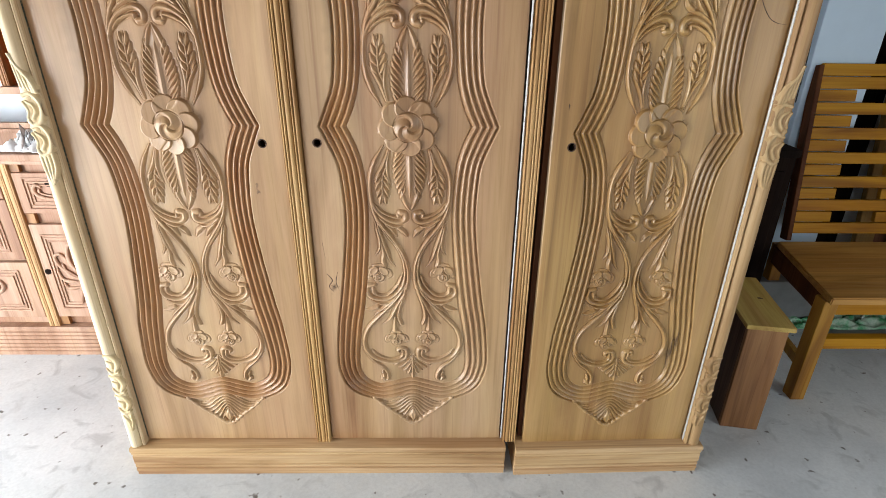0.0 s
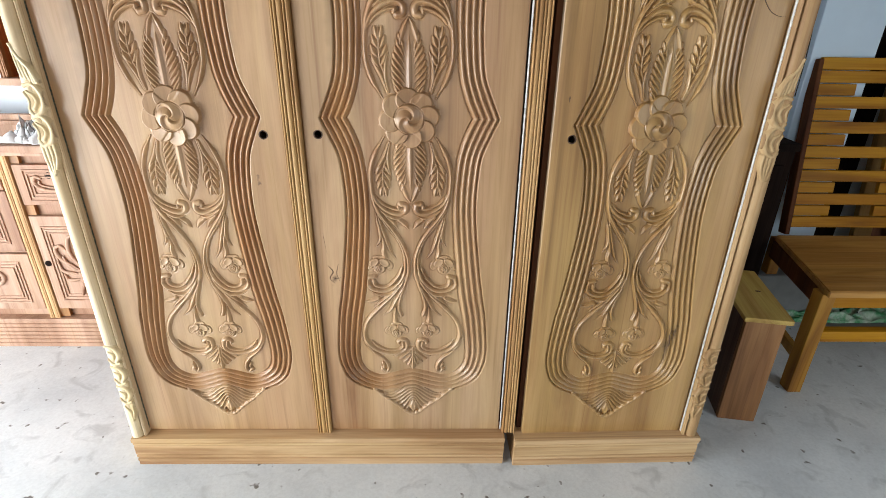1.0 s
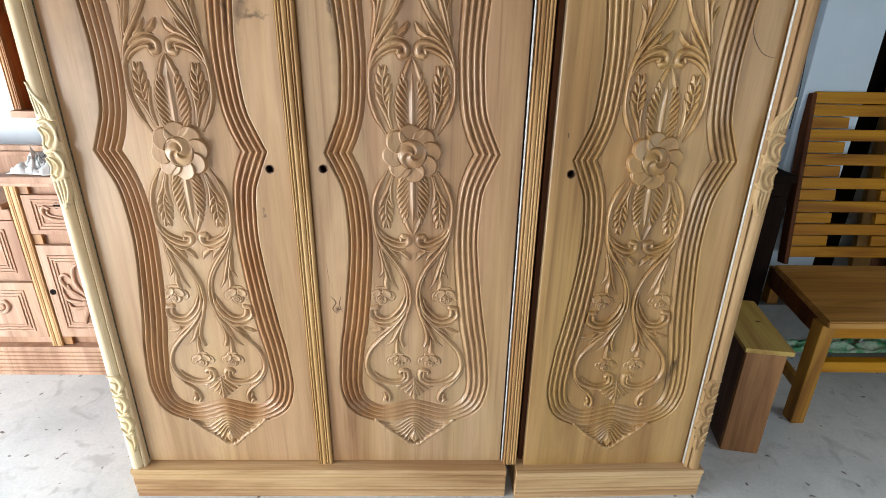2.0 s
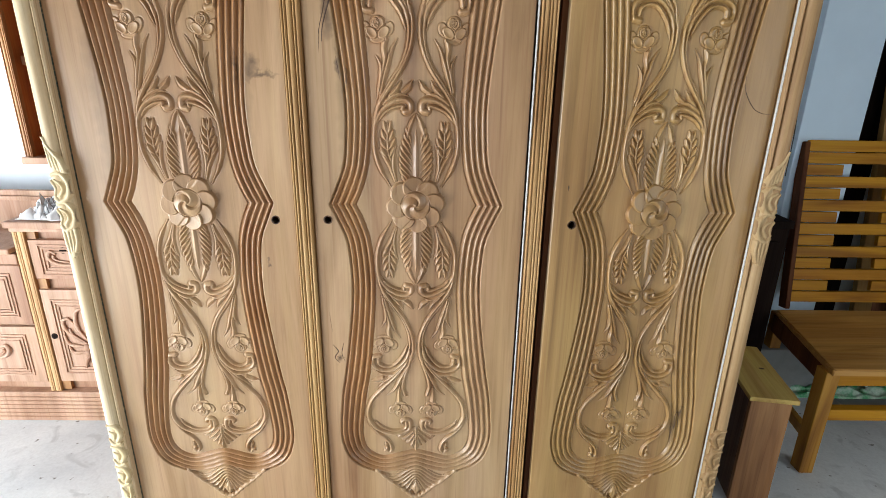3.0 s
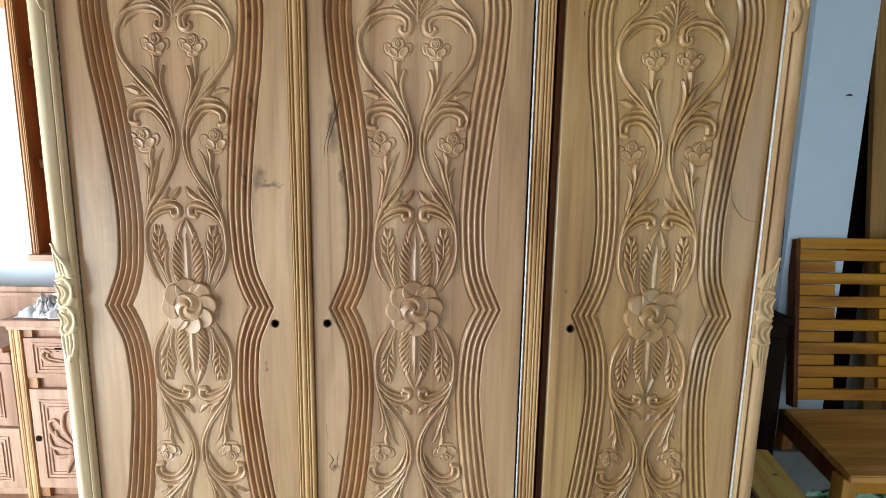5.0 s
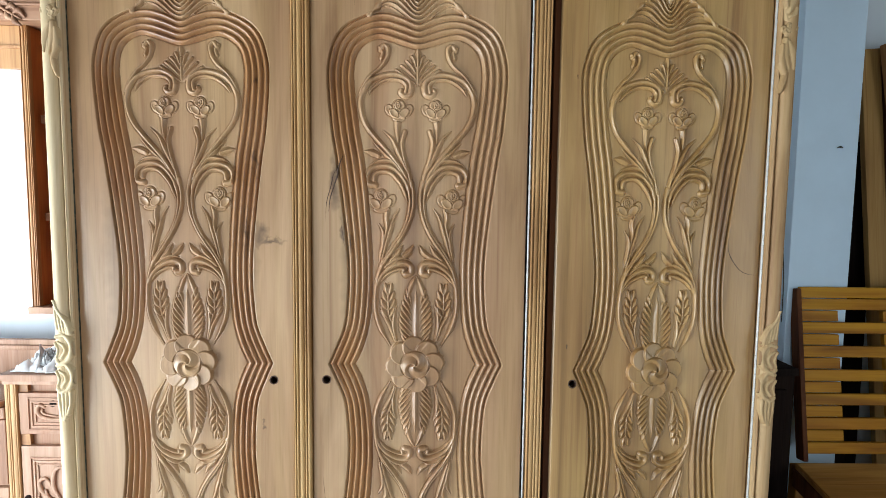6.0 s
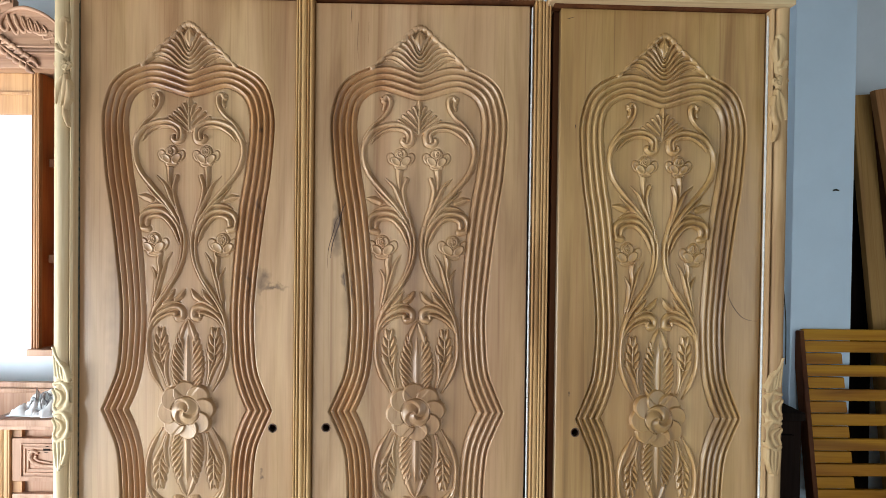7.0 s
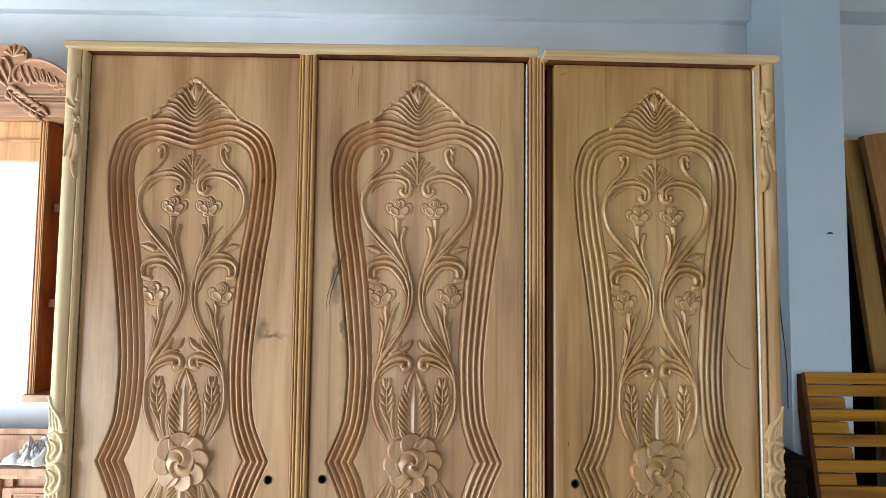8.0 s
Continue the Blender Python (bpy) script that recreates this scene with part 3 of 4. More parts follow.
def door_meshes():
    """The door's front as meshes: the plain panel with its keyhole to one side or the other, and each carving."""
    uq, vq = np.arange(0, 0.2161, STEP), np.arange(0, 0.8961, STEP)
    G, R, K = carved_quarter(uq, vq)
    us = np.concatenate([[-HALF_W, -HALF_W, -HALF_W + 0.002, -0.228], -uq[:0:-1], uq, [0.228, HALF_W - 0.002, HALF_W, HALF_W]])
    vs = np.concatenate([[-DOWN, -DOWN, -DOWN + 0.002, -0.885], -vq[:0:-1] * LOWER, vq, [0.915, UP - 0.002, UP, UP]])
    iu = np.concatenate([[-1] * 4, np.arange(len(uq) - 1, 0, -1), np.arange(len(uq)), [-1] * 4])
    iv = np.concatenate([[-1] * 4, np.arange(len(vq) - 1, 0, -1), np.arange(len(vq)), [-1] * 4])
    flat = (iu < 0)[None, :] | (iv < 0)[:, None]
    full = lambda A: np.where(flat, 0, A[np.ix_(iv, iu)])
    H, KK, GG = full(G + R), full(K), full(G)
    U, V = np.meshgrid(us, vs)
    rose, mask = carved_rosette(U + 0.001, V)
    near = mask & (np.hypot(U, V) < 0.07)
    H = np.where(near, np.maximum(GG + rose, np.where(rose < 0.004, H, -1)), H)
    KK = np.where(near & (GG + rose >= H - 1e-6), 8, KK)
    H[0, :] = H[-1, :] = H[:, 0] = H[:, -1] = -0.022
    H[1, :] = H[-2, :] = H[:, 1] = H[:, -2] = -0.002
    H[0, :] = H[-1, :] = -0.022
    H[:, 0] = H[:, -1] = -0.022
    P = np.stack([U, -H, V], -1)
    du = np.gradient(H[1:-1, 1:-1], axis=1) / np.maximum(np.gradient(U[1:-1, 1:-1], axis=1), 1e-5)
    dv = np.gradient(H[1:-1, 1:-1], axis=0) / np.maximum(np.gradient(V[1:-1, 1:-1], axis=0), 1e-5)
    N = np.zeros(P.shape)
    N[..., 1] = -1
    N[1:-1, 1:-1, 0], N[1:-1, 1:-1, 2] = -du, -dv
    N[1:-1, 1:-1, 1] = -1
    N /= np.linalg.norm(N, axis=-1, keepdims=True)
    rows, cols = len(vs), len(us)
    idx = np.arange(rows * cols).reshape(rows, cols)
    quads = np.stack([idx[:-1, :-1], idx[:-1, 1:], idx[1:, 1:], idx[1:, :-1]], -1)
    kinds = KK[:-1, :-1]
    side = (V[:-1, :-1] > 0).astype(int) + 2 * (U[:-1, :-1] > 0)
    P, N = P.reshape(-1, 3), N.reshape(-1, 3)
    # level blocks of cells that may be one face
    B, off = 4, 4
    bj, bi = (rows - 2 * off) // B, (cols - 2 * off) // B
    top = low = H[off:off + bj * B:B, off:off + bi * B:B]
    for dj, di in np.ndindex(B + 1, B + 1):
        shifted = H[off + dj:off + dj + bj * B:B, off + di:off + di + bi * B:B]
        top, low = np.maximum(top, shifted), np.minimum(low, shifted)
    level = top - low < 1e-7
    corners = np.stack([idx[off + dj:off + dj + bj * B:B, off + di:off + di + bi * B:B] for dj, di in ((0, 0), (0, B), (B, B), (B, 0))], -1)

    def piece(name, chosen):
        cells = chosen[off:off + bj * B, off:off + bi * B].reshape(bj, B, bi, B)
        whole = level & cells.all(axis=(1, 3))
        rest = chosen.copy()
        rest[off:off + bj * B, off:off + bi * B] &= ~np.repeat(np.repeat(whole, B, 0), B, 1)
        f = np.concatenate([quads[rest], corners[whole]])
        used, back = np.unique(f, return_inverse=True)
        me = bpy.data.meshes.new(name)
        f = back.reshape(-1, 4)
        me.vertices.add(len(used))
        me.vertices.foreach_set("co", P[used].ravel())
        me.loops.add(f.size)
        me.loops.foreach_set("vertex_index", f.ravel())
        me.polygons.add(len(f))
        me.polygons.foreach_set("loop_start", np.arange(0, f.size, 4))
        me.polygons.foreach_set("use_smooth", np.ones(len(f), bool))
        me.update(calc_edges=True)
        me.normals_split_custom_set_from_vertices(N[used].tolist())
        me.materials.append(WOOD_DOOR_A)
        return me

    carved = []
    for kind, name in KIND_NAMES.items():
        groups = {1: [0], 8: [0], 2: [1, 0], 3: [1, 0], 4: [0, 1, 2, 3], 5: [1, 0], 6: [0, 1, 2, 3], 7: [0, 1, 2, 3], 9: [1, 0], 10: [0, 1, 2, 3]}[kind]
        for g in groups:
            want = kinds == kind
            if len(groups) == 2:
                want &= (side & 1) == g
            elif len(groups) == 4:
                want &= side == g
            if want.any():
                carved.append((name, piece(name, want)))
    panels, grid = [], P.reshape(rows, cols, 3).copy()
    for (hole, high), (left, right, cut) in zip(HOLES, EDGES):
        bore = np.hypot(U[:-1, :-1] + STEP / 2 - hole, V[:-1, :-1] + STEP / 2 - high) < 0.0085
        own = grid.copy()
        own[:, :3, 0] = (left, left, left + 0.002)
        own[:, -3:, 0] = (right - 0.002, right, right)
        own[-3:, :, 2] -= cut
        P[:] = own.reshape(-1, 3)
        panels.append(piece("door", (kinds == 0) & ~bore))
    return panels, carved


PANELS, CARVED = door_meshes()


def ring(radius, inner, y0, y1, sides=20):
    bm = bmesh.new()
    loops = []
    for r, y in ((radius, y0), (inner, y0), (inner, y1), (radius, y1)):
        loops.append([bm.verts.new((r * math.cos(2 * math.pi * k / sides), y, r * math.sin(2 * math.pi * k / sides))) for k in range(sides)])
    for i in range(4):
        a, b = loops[i], loops[(i + 1) % 4]
        for k in range(sides):
            bm.faces.new((a[k], a[(k + 1) % sides], b[(k + 1) % sides], b[k]))
    return bm


def bead(name, parent, mat, pts, radii, depth=1.0, sides=8, n=6, label=""):
    """One carved bead, leaf or petal along a smooth curve."""
    v, f = [], []
    tube(v, f, pts, radii, depth, sides, n)
    return mesh_object(name, v, f, mat, parent, label, True)


def knob(name, parent, mat, centre, radii, label=""):
    v, f = [], []
    ball(v, f, centre, radii)
    return mesh_object(name, v, f, mat, parent, label, True)


# fissures in each door, in millimetres from its centre, and their half width
CRACKS_A = []
CRACKS_B = [([(-166, 480), (-176, 455), (-180, 432), (-188, 408), (-196, 380), (-199, 352)], 2.3), ([(-178, 452), (-188, 436), (-194, 410), (-204, 372), (-206, 330)], 1.5), ([(-172, 330), (-167, 298), (-163, 266)], 0.9),
            ([(-210, -366), (-198, -384), (-207, -402), (-195, -418)], 1.9), ([(-183, -360), (-189, -390), (-181, -415)], 1.4), ([(-204, -398), (-190, -404), (-178, -400)], 1.2), ([(-216, -260), (-212, -310), (-206, -352)], 0.7),
            ([(-140, 905), (-142, 840), (-139, 790)], 0.8), ([(-118, 908), (-117, 860), (-121, 800)], 0.6), ([(-158, 930), (-157, 900), (-160, 870)], 0.8)]
CRACKS_C = [([(164, 312), (169, 276), (193, 242), (215, 230), (239, 227)], 1.3), ([(-238, 911), (-226, 914), (-216, 917)], 1.1), ([(-212, 673), (-212, 669), (-211, 663)], 1.6), ([(-218, 64), (-218, 58), (-218, 51)], 1.9),
            ([(150, -545), (144, -565), (149, -590), (140, -615), (143, -650)], 1.2), ([(158, -540), (154, -570), (158, -600)], 0.9)]


def carved_door(wardrobe, x, y, z, mat, which, label, stretch=1.0):
    door = new("door", PANELS[which])
    door.scale = (stretch, 1, 1)
    door.parent, door.location = wardrobe, (x, y, z)
    tagged(door, label)
    door.material_slots[0].link, door.material_slots[0].material = "OBJECT", mat
    for name, me in CARVED:
        ob = new(name, me)
        ob.parent = door
        own = (WOOD_BORDER_A, WOOD_BORDER_B, mat)[which] if name == "carved_border" else mat
        ob.material_slots[0].link, ob.material_slots[0].material = "OBJECT", own
    rim = part("keyhole", ring(0.0105, 0.0085, -0.0006, 0.02), WOOD_DARK, door, "round bored keyhole")
    rim.location = (HOLES[which][0], 0, HOLES[which][1])
    for pts, width in {0: CRACKS_A, 1: CRACKS_B, 2: CRACKS_C}[which]:
        bead("crack", door, WOOD_DARK, [(u / 1000, 0.0002, v / 1000) for u, v in pts], [0.95 * width * f / 1000 for f in (0.3, 1.0, 0.7, 0.3)], 0.6, 5, 5, "dark crack in the wood")
    return door


def fluted_profile(x0, x1, y_front, y_back, shares, groove=0.005):
    """Outline of an upright moulding with half-round ribs of the given shares of its width."""
    pts, total, x = [(x0, y_back)], sum(shares), x0
    for s in shares:
        w = (x1 - x0) * s / total
        for k in range(9):
            a = k / 8
            bulge = math.sqrt(max(0, 1 - (2 * a - 1) ** 2))
            pts.append((x + w * (0.04 + 0.92 * a), y_front + groove * (1 - bulge)))
        x += w
    return pts + [(x1, y_back)]


def plinth_profile(y, high):
    """Section of the plinth: a ledge on top, then steps, beads and a flat band."""
    p = [(y + 0.45, 0), (y + 0.45, high), (y + 0.003, high), (y, high - 0.003), (y, high - 0.013), (y + 0.002, high - 0.015), (y + 0.008, high - 0.0155), (y + 0.008, high - 0.018)]
    p += [(y + 0.004, high - 0.020), (y + 0.004, high - 0.025), (y + 0.010, high - 0.027), (y + 0.010, high - 0.030), (y + 0.006, high - 0.033)]
    p += [(y + 0.006, high - 0.062), (y + 0.011, high - 0.064), (y + 0.011, high - 0.067), (y + 0.007, high - 0.069), (y + 0.007, high - 0.076)]
    p += [(y + 0.012, high - 0.078), (y + 0.012, high - 0.081), (y + 0.007, high - 0.083), (y + 0.007, high - 0.091), (y + 0.012, high - 0.093), (y + 0.010, high - 0.097), (y + 0.010, 0)]
    return p


def piano_hinge(x, y, z0, z1, parent, mat, size=1.0):
    bm = bmesh.new()
    z, k = z0, 0
    while z < z1 - 0.01:
        r = (0.0034 if k % 2 else 0.0027) * size
        bmesh.ops.create_cone(bm, cap_ends=True, segments=8, radius1=r, radius2=r, depth=0.0105, matrix=Matrix.Translation((x, y, z + 0.0055)))
        z, k = z + 0.0112, k + 1
    box(x - 0.001, x + 0.003 * size, y + 0.002, y + 0.004, z0, z1, 0, bm)
    return part("hinge", bm, mat, parent, "long steel piano hinge")


def pilaster_profile(x, s, y):
    """Half-round shaft on the outer side, then a hollow and a bead next to the door. s = 1: the door lies towards +x."""
    p = [(x, 0.02)]
    for k in range(25):
        a = math.pi * k / 24
        p.append((x + s * (0.016 - 0.016 * math.cos(a)), y + 0.016 - 0.016 * math.sin(a)))
    p += [(x + s * 0.0325, y + 0.017), (x + s * 0.034, y + 0.011), (x + s * 0.038, y + 0.008), (x + s * 0.0415, y + 0.011), (x + s * 0.042, y + 0.016), (x + s * 0.042, 0.02)]
    return p


# ornaments of the shaft: strokes in millimetres, across from the outer edge and down from the top
BUD_ORNAMENT = [((6, 12, 9), [(22, -10), (23, -40), (23, -76)]), ((8, 12, 6), [(24, -130), (24, -160), (20, -196)]), ((4, 8, 8, 4), [(28, -3), (19, -18), (20, -44), (27, -68)]), ((2, 3, 3), [(33, -12), (36, -34), (33, -58)]), ((4, 5, 3), [(10, -62), (14, -72), (24, -78)]),
                ((4, 7, 3), [(24, -132), (13, -158), (10, -190)]), ((4, 7, 2), [(30, -128), (29, -160), (20, -196)]), ((3, 6, 2), [(37, -140), (36, -176), (26, -212)]), ((3, 5, 2), [(27, -196), (30, -218), (36, -240)])]
SCROLL_ORNAMENT = [((1.5, 5, 10, 12), [(7, -6), (13, -30), (20, -52), (23, -74)]), ((12, 13, 12), [(22, -92), (22, -150), (22, -206)]), ((12, 11, 5), [(21, -214), (20, -238), (20, -262)]), ((3, 4), [(3, 0), (13, -24), (31, -50), (39, -76)]), ((2, 4), [(4, -14), (8, -38), (11, -64)]), ((2, 4), [(11, -26), (15, -46), (19, -68)]), ((2, 4), [(19, -38), (23, -54), (27, -71)]), ((2, 4), [(27, -49), (31, -62), (34, -75)]),
                   ((4, 4), [(8, -212), (9, -240), (13, -266)]), ((4, 3), [(17, -214), (18, -244), (19, -276)]), ((4, 3), [(26, -214), (26, -240), (22, -272)]), ((4, 3), [(35, -210), (35, -236), (27, -262)])]
for down in (0, -66):
    SCROLL_ORNAMENT += [((4, 5), [(7, -84 + down), (25, -80 + down), (38, -96 + down), (40, -116 + down), (32, -136 + down), (15, -145 + down), (7, -138 + down)]),
                        ((3, 4), [(11, -95 + down), (23, -104 + down), (26, -117 + down), (17, -131 + down)]), ((3, 3), [(4, -98 + down), (11, -114 + down), (6, -130 + down)])]
LEAF_ORNAMENT = [((10, 12, 12, 6), [(20, -14), (21, -100), (21, -190), (22, -236)]), ((3, 5, 3), [(12, -205), (22, -230), (24, -258)]), ((2, 4, 2), [(32, -208), (33, -228), (27, -250)])]
for k in range(3):
    c = -36 - 66 * k
    LEAF_ORNAMENT += [((3, 5, 6, 4), [(6, c + 32), (26, c + 26), (36, c + 4), (26, c - 18)]), ((3, 5, 3), [(10, c + 14), (20, c + 6), (20, c - 8)]), ((3, 5, 3), [(34, c - 22), (18, c - 26), (6, c - 10)])]


def shaft_ornaments(parent, x, s, y, mat, zs):
    """Carved ornaments on the shaft: bud and rose at the top, leaf scrolls in the middle, leaves at the foot."""
    us = np.arange(0, 0.0441, 0.0011)
    for (hi, lo), strokes, rose, label in zip(zs, (BUD_ORNAMENT, SCROLL_ORNAMENT, LEAF_ORNAMENT), (True, False, False), ("carved bud, rose and leaves", "carved leaf scrolls", "carved curled leaves")):
        vs = np.arange(lo - hi, 0.0001, 0.0012)
        R, K = np.zeros((len(vs), len(us))), np.zeros((len(vs), len(us)), int)
        for widths, pts in strokes:
            raise_stroke(R, K, us, vs, np.array(pts) / 1000 + (0.0006, 0), [a * 1.4 / 1000 for a in widths], 0.010 if max(widths) < 9 else 0.0046, 1)
        if rose:
            raise_rose(R, K, us, vs, 22, -104, 0.6, 1)
        U, V = np.meshgrid(us, vs)
        W = U * 0.95 - 0.0035
        base = -np.where(W < 0.032, 0.0165 - np.sqrt(np.maximum(0.016 ** 2 - (np.maximum(W, 0) - 0.016) ** 2, 0)), 0.011)
        H = base - 0.0015 + (-base - 0.0035) * step_up(R / 0.0040) + 0.85 * R
        P = np.stack([x + s * W, y - H, hi + V], -1).reshape(-1, 3)
        rows, cols = len(vs), len(us)
        idx = np.arange(rows * cols).reshape(rows, cols)
        keep = np.maximum(np.maximum(R[:-1, :-1], R[1:, 1:]), np.maximum(R[1:, :-1], R[:-1, 1:])) > 0.0004
        quads = np.stack([idx[:-1, :-1], idx[:-1, 1:], idx[1:, 1:], idx[1:, :-1]], -1)[keep]
        used, back = np.unique(quads, return_inverse=True)
        P, quads = P[used], back.reshape(-1, 4)
        if s < 0:
            quads = quads[:, ::-1]
        mesh_object("ornament", P.tolist(), quads.tolist(), mat, parent, label, True)


def carcass(parent, x0, x1, high, mat, y=0.024):
    """Sides, back, floor and inner top behind the doors."""
    for a in (x0, x1 - 0.018):
        part("side_panel", box(a, a + 0.018, y, 0.46, 0.10, high), mat, parent)
    part("back_panel", box(x0 + 0.019, x1 - 0.019, 0.44, 0.455, 0.10, high), mat, parent)
    part("bottom_panel", box(x0 + 0.019, x1 - 0.019, y, 0.439, 0.102, 0.118), mat, parent)


def two_door_wardrobe():
    w = thing("wardrobe", "two-door carved unpolished wooden wardrobe standing on cement floor", "wardrobe")
    part("plinth", extruded(plinth_profile(-0.034, 0.107), -0.806, 0.272, "x"), WOOD_PLINTH, w, "moulded plinth")
    bm = box(-0.806, 0.284, -0.034, 0.46, 1.961, 1.977, 0.0025)
    part("top_board", bm, WOOD_RAIL, w, "plain top board")
    carcass(w, -0.80, 0.296, 1.960, WOOD_RED)
    part("top_rail", box(-0.765, 0.262, 0.026, 0.05, 1.90, 1.9605), WOOD_RED, w)
    for a, b in ((-0.765, -0.2755), (-0.2335, 0.2645)):
        part("soffit", box(a, b, -0.012, 0.0240, 1.9585, 1.9606, 0.0005), WOOD_POST, w, "red-brown strip under the top board")
    shaft = part("pilaster", extruded(pilaster_profile(-0.8075, 1, -0.028), 0.1072, 1.9608), WOOD_PALE, w, "pale half-round corner shaft")
    shaft_ornaments(shaft, -0.8030, 1, -0.027, WOOD_PALE, ((1.90, 1.655), (1.170, 0.884), (0.43, 0.165)))
    part("mullion", extruded(fluted_profile(-0.2745, -0.2345, -0.009, 0.022, (5, 6, 13, 5, 9)), 0.1072, 1.9608), WOOD_FLUTE, w, "fluted middle post")
    part("stile", extruded(fluted_profile(0.2655, 0.303, -0.009, 0.022, (6, 12, 6, 9, 6)), 0.1072, 1.9608), WOOD_FLUTE, w, "fluted edge post")
    carved_door(w, -0.5185, 0, 1.021, WOOD_DOOR_A, 0, "brown door carved with rosette, roses and scrolls", 0.965)
    carved_door(w, 0.0055, 0, 1.021, WOOD_DOOR_B, 1, "brown door with dark fissures, carved with rosette and scrolls")
    piano_hinge(-0.7665, 0.002, 0.118, 1.95, w, METAL_DARK, 0.55)
    piano_hinge(0.2602, -0.003, 0.118, 1.95, w, METAL_PALE, 0.68)
    return w


def one_door_wardrobe():
    w = thing("wardrobe", "single-door carved yellowish wooden wardrobe section on cement floor", "wardrobe", pose(0.302, -0.042, 0, 0, 0, 1.4))
    y = 0.034
    part("plinth", extruded(plinth_profile(0.0, 0.104), 0.0, 0.550, "x"), WOOD_PLINTH, w, "moulded plinth")
    part("top_board", box(-0.008, 0.541, -0.006, 0.48, 1.951, 1.966, 0.0025), WOOD_RAIL, w, "plain top board")
    for a in (0.012, 0.516):
        part("side_panel", box(a, a + 0.018, y + 0.024, 0.48, 0.1045, 1.9495), WOOD_POST, w)
    part("back_panel", box(0.031, 0.515, 0.465, 0.479, 0.105, 1.949), WOOD_RED, w)
    part("bottom_panel", box(0.031, 0.515, y + 0.024, 0.464, 0.105, 0.118), WOOD_RED, w)
    part("top_rail", box(0.031, 0.499, y + 0.026, y + 0.05, 1.89, 1.9495), WOOD_RED, w)
    part("soffit", box(0.005, 0.4995, 0.020, y + 0.0240, 1.9485, 1.9507, 0.0005), WOOD_POST, w, "red-brown strip under the top board")
    prof = [(x, v + y) for x, v in pilaster_profile(0.5420, -1, -0.028)]
    shaft = part("pilaster", extruded(prof, 0.1042, 1.9498), WOOD_FRAME, w, "half-round corner shaft")
    shaft_ornaments(shaft, 0.5365, -1, y - 0.027, WOOD_FRAME, ((1.89, 1.645), (1.160, 0.89), (0.42, 0.18)))
    carved_door(w, 0.2635, y, 1.011, WOOD_DOOR_C, 2, "yellowish brown door carved with rosette, roses and scrolls", 0.96)
    piano_hinge(0.4985, y - 0.008, 0.11, 1.94, w, METAL_PALE, 0.65)
    return w


two_door_wardrobe()
one_door_wardrobe()


# ---- dressing table beside the wardrobe ----
def ridged_frame(x0, x1, z0, z1, y, parent, mat, rows=3, gap=0.012):
    """Nested rectangles of raised beading on a drawer or door front."""
    for k in range(rows):
        d = k * gap
        bm = box(x0 + d, x1 - d, y - 0.004, y + 0.001, z0 + d, z0 + d + 0.005, 0.0015)
        box(x0 + d, x1 - d, y - 0.004, y + 0.001, z1 - d - 0.005, z1 - d, 0.0015, bm)
        box(x0 + d, x0 + d + 0.005, y - 0.004, y + 0.001, z0 + d + 0.005, z1 - d - 0.005, 0.0015, bm)
        box(x1 - d - 0.005, x1 - d, y - 0.004, y + 0.001, z0 + d + 0.005, z1 - d - 0.005, 0.0015, bm)
        part("beading", bm, mat, parent)


def carved_flourish(cx, cz, y, s, parent, mat, size=1.0):
    def P(u, v):
        return (cx + s * u * size, y - 0.003, cz + v * size)

    bead("carved_scroll", parent, mat, [P(-0.006, 0.028), P(-0.026, 0.036), P(-0.036, 0.018), P(-0.022, -0.006), P(0.02, -0.018), P(0.09, -0.016)], (0.004, 0.007, 0.008, 0.007, 0.005, 0.003))
    bead("carved_scroll", parent, mat, [P(-0.014, 0.020), P(-0.018, 0.012), P(-0.004, 0.0), P(0.04, -0.006)], (0.004, 0.005, 0.004, 0.002))


def carved_bouquet(cx, cz, y, parent, mat):
    def P(u, v):
        return (cx + u, y - 0.004, cz + v)

    for pts in ([(0.03, -0.02), (-0.01, 0.05), (-0.005, 0.11), (0.02, 0.125), (0.035, 0.10)], [(0.02, -0.02), (-0.045, 0.03), (-0.06, 0.07), (-0.04, 0.085), (-0.02, 0.065)],
                [(0.01, -0.03), (-0.05, -0.02), (-0.065, 0.02)], [(0.005, -0.05), (-0.04, -0.055), (-0.055, -0.03)], [(0.03, 0.0), (0.02, 0.05), (0.03, 0.08)],
                [(0.0, -0.01), (-0.03, 0.01), (-0.04, 0.045)], [(0.02, -0.06), (0.0, -0.09), (-0.01, -0.12)], [(0.035, -0.06), (0.03, -0.1), (0.04, -0.125)]):
        bead("carved_leaf", parent, mat, [P(*p) for p in pts], (0.003, 0.008, 0.006, 0.004), 0.8)
    for k in range(5):
        a = k * 1.257
        knob("carved_petal", parent, mat, P(0.025 + 0.02 * math.cos(a), -0.045 + 0.02 * math.sin(a)), (0.014, 0.007, 0.014))


